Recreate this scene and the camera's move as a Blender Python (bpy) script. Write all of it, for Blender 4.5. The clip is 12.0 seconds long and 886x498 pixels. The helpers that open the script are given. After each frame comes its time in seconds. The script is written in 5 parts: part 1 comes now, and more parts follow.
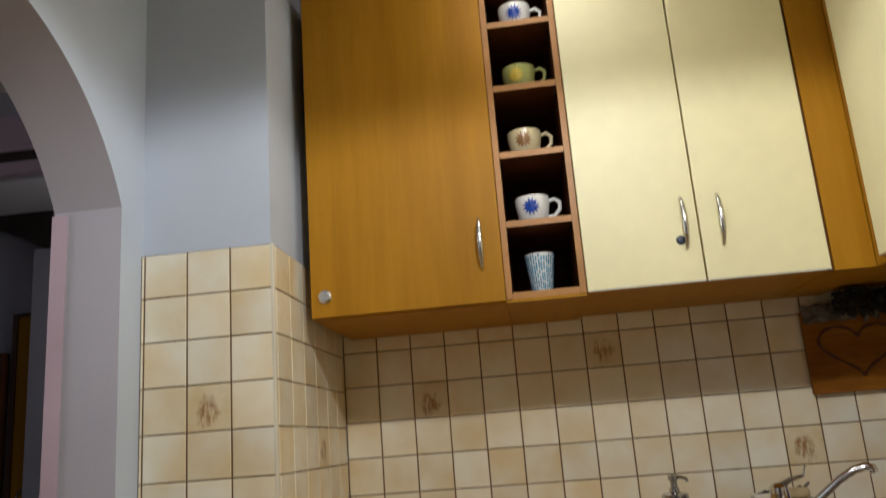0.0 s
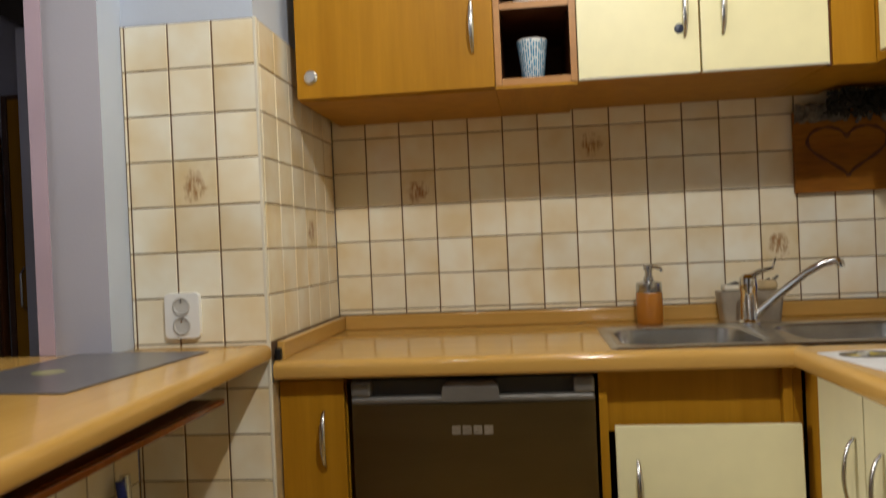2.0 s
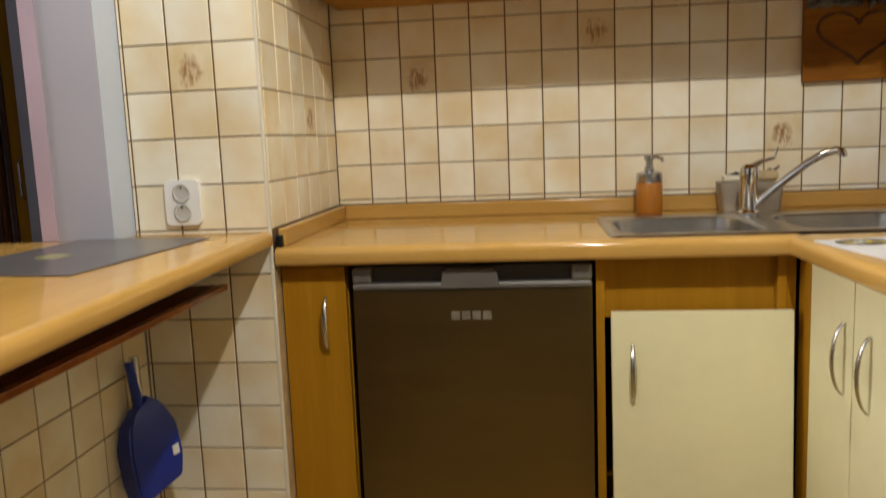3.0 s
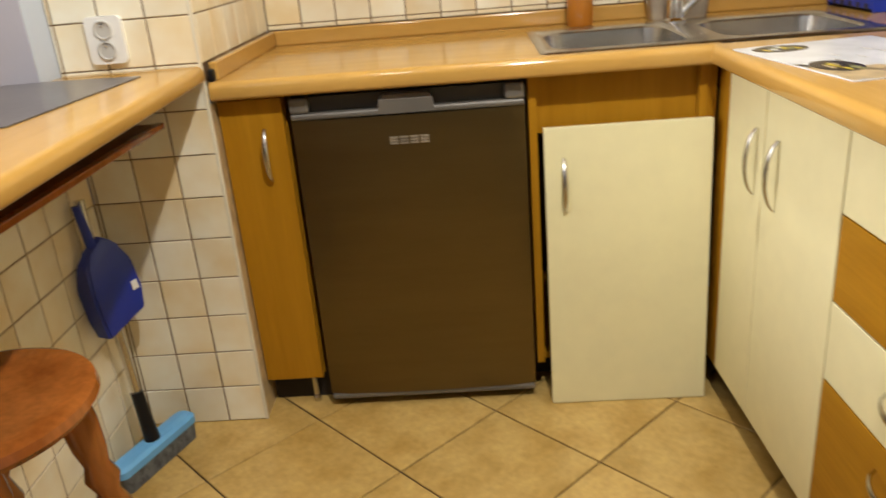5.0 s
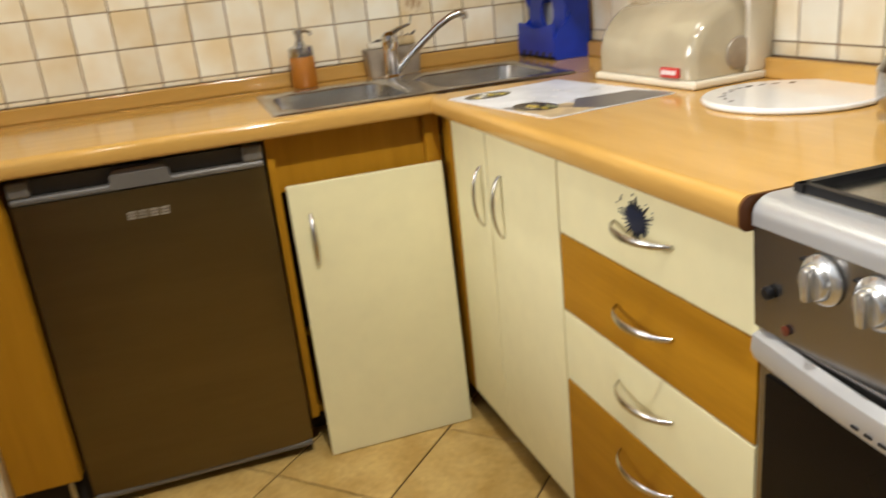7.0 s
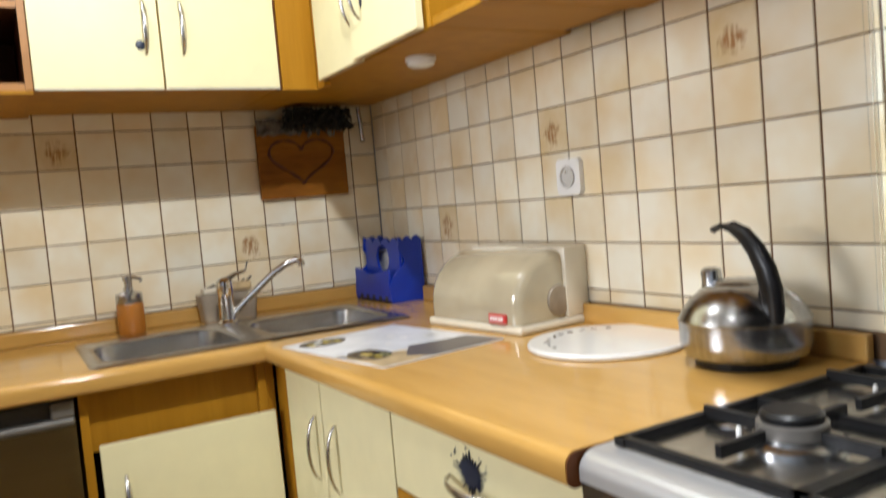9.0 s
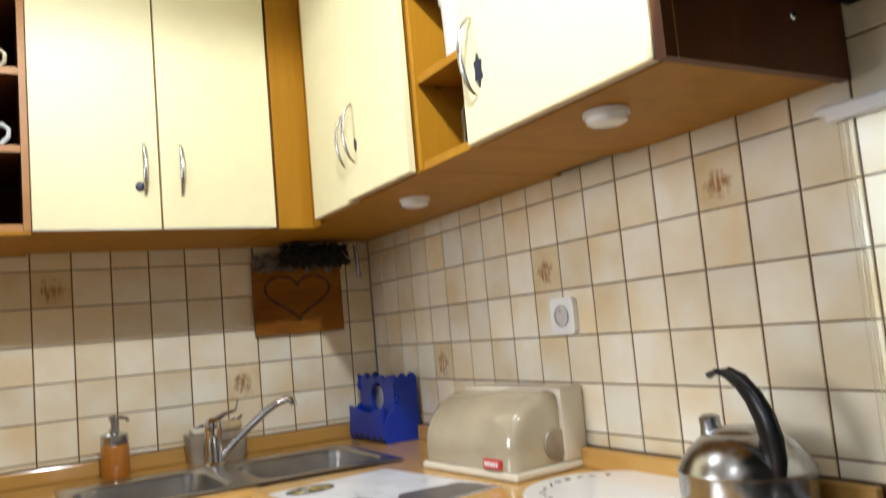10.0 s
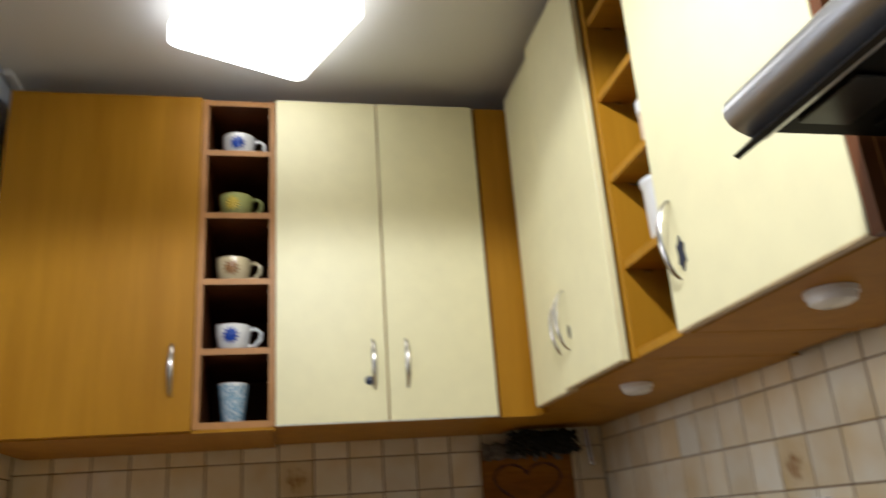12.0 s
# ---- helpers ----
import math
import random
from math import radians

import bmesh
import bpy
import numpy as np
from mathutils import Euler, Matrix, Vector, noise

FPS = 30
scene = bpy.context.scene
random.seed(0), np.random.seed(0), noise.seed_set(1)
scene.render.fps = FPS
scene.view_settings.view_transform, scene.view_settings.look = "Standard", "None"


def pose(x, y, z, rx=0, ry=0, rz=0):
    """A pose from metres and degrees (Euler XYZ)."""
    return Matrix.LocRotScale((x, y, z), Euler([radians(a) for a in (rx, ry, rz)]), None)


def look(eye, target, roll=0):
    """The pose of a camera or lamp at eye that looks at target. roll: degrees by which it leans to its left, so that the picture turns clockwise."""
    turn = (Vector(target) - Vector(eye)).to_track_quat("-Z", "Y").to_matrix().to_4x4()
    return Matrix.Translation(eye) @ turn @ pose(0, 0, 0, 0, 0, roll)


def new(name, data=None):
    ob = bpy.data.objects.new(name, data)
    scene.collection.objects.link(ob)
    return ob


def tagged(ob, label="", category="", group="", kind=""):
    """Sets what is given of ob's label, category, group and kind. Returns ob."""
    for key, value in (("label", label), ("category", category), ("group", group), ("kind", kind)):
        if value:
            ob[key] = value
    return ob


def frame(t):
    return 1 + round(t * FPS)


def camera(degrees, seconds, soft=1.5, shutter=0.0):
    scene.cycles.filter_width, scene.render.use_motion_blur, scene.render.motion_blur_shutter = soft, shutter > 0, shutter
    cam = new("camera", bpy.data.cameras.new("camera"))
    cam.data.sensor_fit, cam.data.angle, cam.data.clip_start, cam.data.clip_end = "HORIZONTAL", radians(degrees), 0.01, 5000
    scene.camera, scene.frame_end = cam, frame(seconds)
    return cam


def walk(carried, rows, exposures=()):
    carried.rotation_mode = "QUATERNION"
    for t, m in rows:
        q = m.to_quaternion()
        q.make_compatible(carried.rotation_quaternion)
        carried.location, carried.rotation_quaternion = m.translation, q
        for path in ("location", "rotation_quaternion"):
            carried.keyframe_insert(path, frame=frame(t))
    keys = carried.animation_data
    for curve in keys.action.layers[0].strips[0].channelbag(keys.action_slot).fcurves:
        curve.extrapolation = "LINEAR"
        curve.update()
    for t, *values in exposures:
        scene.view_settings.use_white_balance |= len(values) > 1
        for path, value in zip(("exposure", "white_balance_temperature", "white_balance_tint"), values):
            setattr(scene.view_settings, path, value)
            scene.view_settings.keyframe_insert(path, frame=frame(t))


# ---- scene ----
cam = camera(59.0, 12.0, soft=1.4, shutter=0.8)
PATH = [
    (0, (0.56, -2.306, 1.166), (0.362, -0.373, 1.641), -4.4),
    (0.5, (0.562, -2.301, 1.161), (0.353, -0.344, 1.521), -3.8),
    (1, (0.574, -2.3, 1.139), (0.358, -0.326, 1.38), -3.2),
    (1.5, (0.578, -2.296, 1.134), (0.358, -0.312, 1.248), -2.8),
    (2, (0.583, -2.295, 1.114), (0.356, -0.308, 1.103), -2.5),
    (2.5, (0.582, -2.293, 1.11), (0.351, -0.312, 0.966), -2.3),
    (3, (0.581, -2.297, 1.099), (0.347, -0.331, 0.821), -2.3),
    (3.5, (0.581, -2.308, 1.087), (0.343, -0.362, 0.694), -2.7),
    (3.7, (0.581, -2.311, 1.079), (0.342, -0.374, 0.642), -2.9),
    (5.3, (0.591, -2.36, 1.14), (0.572, -0.514, 0.37), -5.1),
    (5.5, (0.582, -2.365, 1.137), (0.632, -0.522, 0.362), -5.2),
    (6, (0.58, -2.394, 1.138), (0.783, -0.554, 0.382), -5.5),
    (6.5, (0.573, -2.401, 1.142), (0.932, -0.571, 0.42), -6.0),
    (7, (0.57, -2.397, 1.139), (1.107, -0.587, 0.48), -6.1),
    (7.2, (0.581, -2.389, 1.134), (1.178, -0.585, 0.51), -6.0),
    (8.8, (0.603, -2.386, 1.156), (1.566, -0.643, 0.972), -5.0),
    (9, (0.607, -2.386, 1.166), (1.584, -0.645, 1.041), -5.0),
    (9.5, (0.622, -2.386, 1.178), (1.615, -0.65, 1.213), -5.0),
    (10, (0.635, -2.385, 1.191), (1.627, -0.66, 1.389), -5.1),
    (10.5, (0.649, -2.389, 1.202), (1.606, -0.664, 1.533), -5.0),
    (11, (0.657, -2.384, 1.215), (1.512, -0.634, 1.671), -5.4),
    (11.5, (0.683, -2.39, 1.221), (1.333, -0.588, 1.798), -5.3),
    (12, (0.718, -2.4, 1.23), (1.126, -0.559, 1.896), -4.2),
]
walk(cam, [(t, look(eye, target, roll)) for t, eye, target, roll in PATH],
     [(0, -0.80, 6150, 10), (1.2, -0.64, 6200, 10), (2.5, -0.39, 6400, 10), (3.6, 0.08, 6450, 10), (5.4, 0.30, 6550, 10), (7.1, 0.16, 6300, 10), (9.0, 0.02, 5850, 10), (10.2, -0.2, 5850, 10), (11.2, -0.60, 5900, 10), (12, -0.86, 5850, 10)])

# ---------- world and light ----------
P = 0.102          # tile pitch
ZC = 0.872         # worktop height
XR = 1.718         # cooker wall
XL = -0.315        # wall with the arch
YP = -0.63         # front of the pillar
CEIL = 2.46
YR = -4.8          # unseen wall behind the walk, set far back to cut bounce

world = bpy.data.worlds.new("night")
world.use_nodes = True
world.node_tree.nodes["Background"].inputs[0].default_value = (0.55, 0.6, 0.75, 1)
world.node_tree.nodes["Background"].inputs[1].default_value = 0.02
scene.world = world


def lamp(name, kind, power, m, colour, **more):
    data = bpy.data.lights.new(name, kind)
    data.energy, data.color = power, colour
    ob = new(name, data)
    ob.matrix_basis = m
    return ob, data


WARM = (1.0, 0.97, 0.90)
# two unseen ceiling bulbs behind the walk, inferred from shadows; the weaker fills in
for x, power, soft in ((0.84, 93, 0.035), (0.22, 19, 0.09)):
    bulb, d = lamp("spot_bulb", "SPOT", power, pose(x, -1.92, 2.34), WARM)
    d.spot_size, d.spot_blend, d.shadow_soft_size = radians(160), 0.14, soft
# added fill through the hatch, coned to miss the visible hall; no lamp seen
hall, d = lamp("hatch_fill", "SPOT", 228, look((-1.9, -0.95, 1.80), (1.7, -1.2, 1.1)), (1.0, 0.96, 0.92))
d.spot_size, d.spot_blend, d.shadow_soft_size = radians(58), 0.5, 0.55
# small unseen fills that lift the dark hall door and lintel; no source known
glim, d = lamp("hall_fill_far", "POINT", 5, pose(-0.8, 0.75, 1.95), (1.0, 0.92, 0.9))
d.shadow_soft_size = 0.1
glow, d = lamp("hall_fill_near", "POINT", 4, pose(-1.2, -2.0, 2.1), (1.0, 0.93, 0.95))
d.shadow_soft_size = 0.1


# ---------- materials ----------
def mat(name, colour, rough=0.5, metal=0.0, vary=0.12, scale=6.0, stretch=(1, 1, 1), bump=0.0, bump_scale=60.0,
        second=None, coat=0.0, piece=0.0, grain=0.0, trans=0.0, alpha=1.0, spec=0.5):
    """A surface: base colour, a large and a fine variation, and relief."""
    m = bpy.data.materials.new(name)
    m.use_nodes = True
    nt = m.node_tree
    b = nt.nodes["Principled BSDF"]
    b.inputs["Roughness"].default_value, b.inputs["Metallic"].default_value = rough, metal
    b.inputs["Coat Weight"].default_value, b.inputs["Transmission Weight"].default_value = coat, trans
    b.inputs["Alpha"].default_value = alpha
    b.inputs["Specular IOR Level"].default_value = spec
    co = nt.nodes.new("ShaderNodeTexCoord")
    mp = nt.nodes.new("ShaderNodeMapping")
    mp.inputs["Scale"].default_value = stretch
    nt.links.new(co.outputs["Object"], mp.inputs["Vector"])
    vec = mp.outputs["Vector"]
    info = nt.nodes.new("ShaderNodeObjectInfo")
    if piece:
        add = nt.nodes.new("ShaderNodeVectorMath")
        add.operation = "ADD"
        mul = nt.nodes.new("ShaderNodeMath")
        mul.operation = "MULTIPLY"
        mul.inputs[1].default_value = 37.0
        nt.links.new(info.outputs["Random"], mul.inputs[0])
        nt.links.new(vec, add.inputs[0])
        nt.links.new(mul.outputs[0], add.inputs[1])
        vec = add.outputs[0]

    def tex(s, detail, lo, hi, a, c):
        n = nt.nodes.new("ShaderNodeTexNoise")
        n.inputs["Scale"].default_value, n.inputs["Detail"].default_value = s, detail
        nt.links.new(vec, n.inputs["Vector"])
        r = nt.nodes.new("ShaderNodeValToRGB")
        r.color_ramp.elements[0].position, r.color_ramp.elements[1].position = lo, hi
        r.color_ramp.elements[0].color, r.color_ramp.elements[1].color = (*a, 1), (*c, 1)
        nt.links.new(n.outputs["Fac"], r.inputs["Fac"])
        return r.outputs["Color"]

    second = second or tuple(c * (1 - 2 * vary) for c in colour)
    out = tex(scale, 3, 0.35, 0.68, colour, second)
    if grain:
        g = tex(scale * 7, 4, 0.3, 0.75, (1, 1, 1), (1 - grain,) * 3)
        mx = nt.nodes.new("ShaderNodeMix")
        mx.data_type, mx.blend_type = "RGBA", "MULTIPLY"
        mx.inputs["Factor"].default_value = 1
        nt.links.new(out, mx.inputs["A"])
        nt.links.new(g, mx.inputs["B"])
        out = mx.outputs["Result"]
    if piece:
        hs = nt.nodes.new("ShaderNodeHueSaturation")
        mr = nt.nodes.new("ShaderNodeMapRange")
        mr.inputs["To Min"].default_value, mr.inputs["To Max"].default_value = 1 - piece, 1 + piece
        nt.links.new(info.outputs["Random"], mr.inputs["Value"])
        nt.links.new(mr.outputs[0], hs.inputs["Value"])
        nt.links.new(out, hs.inputs["Color"])
        out = hs.outputs["Color"]
    nt.links.new(out, b.inputs["Base Color"])
    if bump:
        n = nt.nodes.new("ShaderNodeTexNoise")
        n.inputs["Scale"].default_value, n.inputs["Detail"].default_value = bump_scale, 4
        nt.links.new(vec, n.inputs["Vector"])
        bp = nt.nodes.new("ShaderNodeBump")
        bp.inputs["Strength"].default_value, bp.inputs["Distance"].default_value = bump, 0.002
        nt.links.new(n.outputs["Fac"], bp.inputs["Height"])
        nt.links.new(bp.outputs["Normal"], b.inputs["Normal"])
    return m


def emit(name, colour, strength):
    m = bpy.data.materials.new(name)
    m.use_nodes = True
    b = m.node_tree.nodes["Principled BSDF"]
    b.inputs["Base Color"].default_value = (*colour, 1)
    b.inputs["Emission Color"].default_value = (*colour, 1)
    b.inputs["Emission Strength"].default_value = strength
    return m


def printed_tile():
    """Cream tile with a faded brown fruit motif in its middle."""
    m = mat("motif_tile_glaze", (0.76, 0.67, 0.47), 0.18, vary=0.08, scale=14, second=(0.68, 0.54, 0.30), bump=0.12, bump_scale=70, piece=0.05)
    nt = m.node_tree
    b = nt.nodes["Principled BSDF"]
    under = b.inputs["Base Color"].links[0].from_socket
    co = nt.nodes.new("ShaderNodeTexCoord")
    ln = nt.nodes.new("ShaderNodeVectorMath")
    ln.operation = "LENGTH"
    mp = nt.nodes.new("ShaderNodeMapping")
    mp.inputs["Scale"].default_value = (1.25, 1.0, 1.0)
    mp.inputs["Location"].default_value = (0.004, 0.0, 0.008)
    info = nt.nodes.new("ShaderNodeObjectInfo")
    mul = nt.nodes.new("ShaderNodeMath")
    mul.operation, mul.inputs[1].default_value = "MULTIPLY", 29.0
    nt.links.new(info.outputs["Random"], mul.inputs[0])

    def noise(stretch, size, detail):
        st = nt.nodes.new("ShaderNodeMapping")
        st.inputs["Scale"].default_value = stretch
        nt.links.new(co.outputs["Object"], st.inputs["Vector"])
        add = nt.nodes.new("ShaderNodeVectorMath")
        nt.links.new(st.outputs[0], add.inputs[0])
        nt.links.new(mul.outputs[0], add.inputs[1])
        n = nt.nodes.new("ShaderNodeTexNoise")
        n.inputs["Scale"].default_value, n.inputs["Detail"].default_value = size, detail
        nt.links.new(add.outputs[0], n.inputs["Vector"])
        return n

    # an uneven outline: the place is pushed about before its distance is taken
    push = noise((1, 1, 1), 42, 2)
    off = nt.nodes.new("ShaderNodeVectorMath")
    off.operation = "MULTIPLY_ADD"
    off.inputs[1].default_value, off.inputs[2].default_value = (0.05, 0.0, 0.05), (-0.025, 0.0, -0.025)
    nt.links.new(push.outputs["Color"], off.inputs[0])
    moved = nt.nodes.new("ShaderNodeVectorMath")
    nt.links.new(co.outputs["Object"], moved.inputs[0])
    nt.links.new(off.outputs[0], moved.inputs[1])
    nt.links.new(moved.outputs[0], mp.inputs["Vector"])
    nt.links.new(mp.outputs[0], ln.inputs[0])
    disc = nt.nodes.new("ShaderNodeMapRange")
    disc.inputs["From Min"].default_value, disc.inputs["From Max"].default_value = 0.038, 0.018
    nt.links.new(ln.outputs["Value"], disc.inputs["Value"])
    # brush strokes that run upwards
    n = noise((2.6, 1.0, 0.55), 52, 4)
    r = nt.nodes.new("ShaderNodeMapRange")
    r.inputs["From Min"].default_value, r.inputs["From Max"].default_value = 0.36, 0.55
    nt.links.new(n.outputs["Fac"], r.inputs["Value"])
    f = nt.nodes.new("ShaderNodeMath")
    f.operation = "MULTIPLY"
    nt.links.new(disc.outputs[0], f.inputs[0])
    nt.links.new(r.outputs[0], f.inputs[1])
    mx = nt.nodes.new("ShaderNodeMix")
    mx.data_type = "RGBA"
    mx.inputs["B"].default_value = (0.33, 0.16, 0.06, 1)
    f2 = nt.nodes.new("ShaderNodeMath")
    f2.operation, f2.inputs[1].default_value = "MULTIPLY", 0.92
    nt.links.new(f.outputs[0], f2.inputs[0])
    nt.links.new(f2.outputs[0], mx.inputs["Factor"])
    nt.links.new(under, mx.inputs["A"])
    nt.links.new(mx.outputs["Result"], b.inputs["Base Color"])
    return m


M_TILE = mat("cream_tile_glaze", (0.86, 0.825, 0.69), 0.13, vary=0.08, scale=6, second=(0.76, 0.625, 0.385), bump=0.12, bump_scale=70, piece=0.07)
M_MOTIF = printed_tile()
M_GROUT = mat("dark_brown_grout", (0.17, 0.095, 0.042), 0.9, bump=0.3)
M_FLOOR = mat("sandy_floor_tile", (0.62, 0.42, 0.145), 0.26, scale=9, second=(0.48, 0.30, 0.085), grain=0.2, bump=0.08, bump_scale=120, piece=0.05)
M_FGROUT = mat("floor_grout", (0.10, 0.06, 0.03), 0.9, bump=0.3)
# unseen rear wall, its colour kept near black to cut bounced light
M_REAR = mat("dark_rear_wall_bounce_cut", (0.10, 0.085, 0.07), 0.85, vary=0.05, scale=3, bump=0.15, bump_scale=160)
M_PAINT = mat("grey_blue_wall_paint", (0.52, 0.58, 0.69), 0.85, vary=0.04, scale=3, bump=0.15, bump_scale=160)
M_PINK = mat("pink_lilac_paint", (0.46, 0.35, 0.42), 0.8, vary=0.05, scale=4, bump=0.1)
M_LILAC = mat("lilac_wall_paint", (0.42, 0.41, 0.47), 0.85, vary=0.04, scale=3, bump=0.15, bump_scale=160)
M_CEIL = mat("white_ceiling_paint", (0.72, 0.72, 0.72), 0.9, vary=0.03, scale=2, bump=0.1, bump_scale=140)
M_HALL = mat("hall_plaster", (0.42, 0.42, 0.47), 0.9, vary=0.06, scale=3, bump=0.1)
M_WOOD = mat("beech_laminate", (0.43, 0.205, 0.012), 0.42, spec=0.13, scale=9, second=(0.36, 0.164, 0.008), stretch=(2.2, 2.2, 0.16), grain=0.09, bump=0.04)
M_WOODH = mat("beech_laminate_flat", (0.43, 0.205, 0.012), 0.42, spec=0.13, scale=9, second=(0.36, 0.164, 0.008), stretch=(2.2, 0.16, 2.2), grain=0.14, bump=0.04)
# real brown board; reused where the shade of recesses is put into colour
M_DARKWOOD_SHADE = mat("brown_board_and_recess_shade", (0.15, 0.05, 0.013), 0.45, spec=0.3, scale=9, stretch=(2, 2, 0.2), grain=0.2, bump=0.04)
M_TOP = mat("beech_worktop_laminate", (0.56, 0.328, 0.088), 0.11, scale=11, second=(0.50, 0.285, 0.070), stretch=(0.3, 2.0, 2.0), grain=0.06, bump=0.04)
M_TOPY = mat("beech_worktop_laminate_cross", (0.56, 0.328, 0.088), 0.11, scale=11, second=(0.50, 0.285, 0.070), stretch=(2.0, 0.3, 2.0), grain=0.06, bump=0.04)
M_CREAM = mat("cream_door_laminate", (0.82, 0.76, 0.465), 0.44, vary=0.03, scale=3, grain=0.05, bump=0.05, bump_scale=250)
M_EDGE = mat("white_edge_band", (0.82, 0.80, 0.72), 0.4, vary=0.03)
M_EDGEB = mat("pinkish_beech_edge", (0.46, 0.225, 0.075), 0.4, spec=0.25, vary=0.08, scale=12, grain=0.1)
M_STEEL = mat("brushed_steel", (0.60, 0.60, 0.60), 0.22, 1.0, scale=14, stretch=(0.3, 4, 4), grain=0.15, bump=0.05)
M_SINK = mat("stainless_sink", (0.60, 0.58, 0.55), 0.27, 1.0, scale=10, grain=0.15, bump=0.08, bump_scale=200)
M_KETTLE = mat("polished_kettle_steel", (0.56, 0.565, 0.575), 0.21, 1.0, scale=20, stretch=(6, 6, 0.5), grain=0.25, bump=0.04, bump_scale=200)
M_GRIP = mat("dark_grip_recess", (0.045, 0.040, 0.034), 0.45, vary=0.1)
M_KNOB = mat("pale_silver_knob", (0.66, 0.66, 0.65), 0.24, 0.85, vary=0.05)
M_PILOT = mat("dull_red_lens", (0.12, 0.025, 0.012), 0.3, vary=0.1)
M_CHROME = mat("chrome", (0.78, 0.77, 0.75), 0.08, 1.0, vary=0.03)
M_SATIN = mat("satin_nickel", (0.62, 0.60, 0.57), 0.25, 1.0, vary=0.06)
M_FRIDGE = mat("brown_grey_fridge_metal", (0.19, 0.148, 0.078), 0.34, 1.0, vary=0.05, scale=5, stretch=(0.4, 1, 3), grain=0.04, bump=0.05, bump_scale=300)
M_FRIDGET = mat("grey_fridge_trim", (0.185, 0.172, 0.155), 0.4, 0.4, vary=0.06)
M_BLACK = mat("black_plastic", (0.009, 0.009, 0.010), 0.32, spec=0.3, vary=0.1, bump=0.05)
# black toe boards; elsewhere this near-black stands in for shade in openings
M_DARK = mat("black_board_and_recess_shade", (0.03, 0.022, 0.017), 0.8, bump=0.1)
M_IRON = mat("black_enamel_iron", (0.010, 0.010, 0.011), 0.4, spec=0.3, vary=0.2, scale=30, bump=0.2, bump_scale=120)
M_WHITE = mat("white_plastic", (0.86, 0.86, 0.84), 0.35, vary=0.03)
M_CADDY = mat("tarnished_grey_metal", (0.42, 0.36, 0.28), 0.4, 0.4, vary=0.15, scale=20, bump=0.1)
# shade inside the socket wells put into a grey; also prints on the placemat
M_SOCK = mat("well_shade_and_print_grey", (0.58, 0.57, 0.54), 0.45, vary=0.05)
# olive print; also the highlight painted on the grey bar mat
M_OLIVE = mat("olive_print_and_glint", (0.30, 0.29, 0.12), 0.3, vary=0.2, scale=30)
M_CERAM = mat("white_glazed_ceramic", (0.82, 0.82, 0.80), 0.12, vary=0.03, coat=0.4)
M_GREENC = mat("green_glazed_ceramic", (0.42, 0.44, 0.16), 0.15, vary=0.12, scale=20, coat=0.4)
M_BEIGEC = mat("beige_glazed_ceramic", (0.66, 0.56, 0.34), 0.15, vary=0.10, scale=20, coat=0.4)
M_BLUE = mat("blue_glaze", (0.02, 0.07, 0.40), 0.2, vary=0.1)
M_BROWNG = mat("brown_glaze", (0.28, 0.14, 0.05), 0.25, vary=0.1)
M_YELLOW = mat("yellow_print", (0.68, 0.52, 0.06), 0.4, vary=0.1)
M_TEAL = mat("pale_blue_glass_print", (0.13, 0.36, 0.56), 0.25, vary=0.2, scale=60)
M_BLUEWOOD = mat("royal_blue_painted_wood", (0.005, 0.035, 0.40), 0.4, vary=0.12, scale=12, bump=0.1)
M_BLUEPL = mat("blue_plastic", (0.010, 0.035, 0.36), 0.35, vary=0.1, bump=0.05)
M_LTBLUE = mat("light_blue_plastic", (0.15, 0.44, 0.82), 0.4, vary=0.08)
M_GREYBR = mat("grey_bristle", (0.16, 0.17, 0.18), 0.9, scale=60, vary=0.3, bump=0.8, bump_scale=300)
M_STOOL = mat("red_brown_varnished_wood", (0.36, 0.115, 0.022), 0.25, scale=9, second=(0.25, 0.07, 0.012), stretch=(1.5, 1.5, 0.3), grain=0.25, bump=0.05, coat=0.3)
M_SOAP = mat("orange_soap_bottle", (0.46, 0.17, 0.02), 0.2, vary=0.08, coat=0.3)
M_BREAD = mat("beige_smoky_plastic", (0.58, 0.50, 0.34), 0.09, vary=0.10, scale=7, coat=0.7, trans=0.22)
M_BREADB = mat("cream_plastic", (0.74, 0.68, 0.54), 0.3, vary=0.05)
M_RED = mat("red_label", (0.62, 0.035, 0.03), 0.35, vary=0.08)
M_PAPER = mat("white_paper", (0.80, 0.80, 0.79), 0.5, vary=0.05, scale=14)
M_MATW = mat("glossy_printed_mat", (0.82, 0.84, 0.88), 0.22, vary=0.08, scale=14)
M_MATD = mat("dark_print", (0.05, 0.04, 0.03), 0.25, vary=0.3, scale=30)
M_MATG = mat("grey_slate_mat", (0.13, 0.12, 0.12), 0.28, scale=5, vary=0.12, grain=0.2, bump=0.1)
M_HEARTB = mat("scorched_wood_board", (0.34, 0.135, 0.012), 0.5, spec=0.12, scale=9, second=(0.22, 0.075, 0.008), stretch=(0.3, 2, 2), grain=0.3, bump=0.15)
M_BURN = mat("burnt_carving", (0.13, 0.042, 0.012), 0.8, vary=0.2, bump=0.3)
M_BARK = mat("grey_dried_bark", (0.20, 0.18, 0.155), 0.9, scale=40, vary=0.35, bump=0.8, bump_scale=90)
M_HERB = mat("dried_dark_herbs", (0.022, 0.020, 0.015), 0.9, scale=40, vary=0.3, bump=0.6)
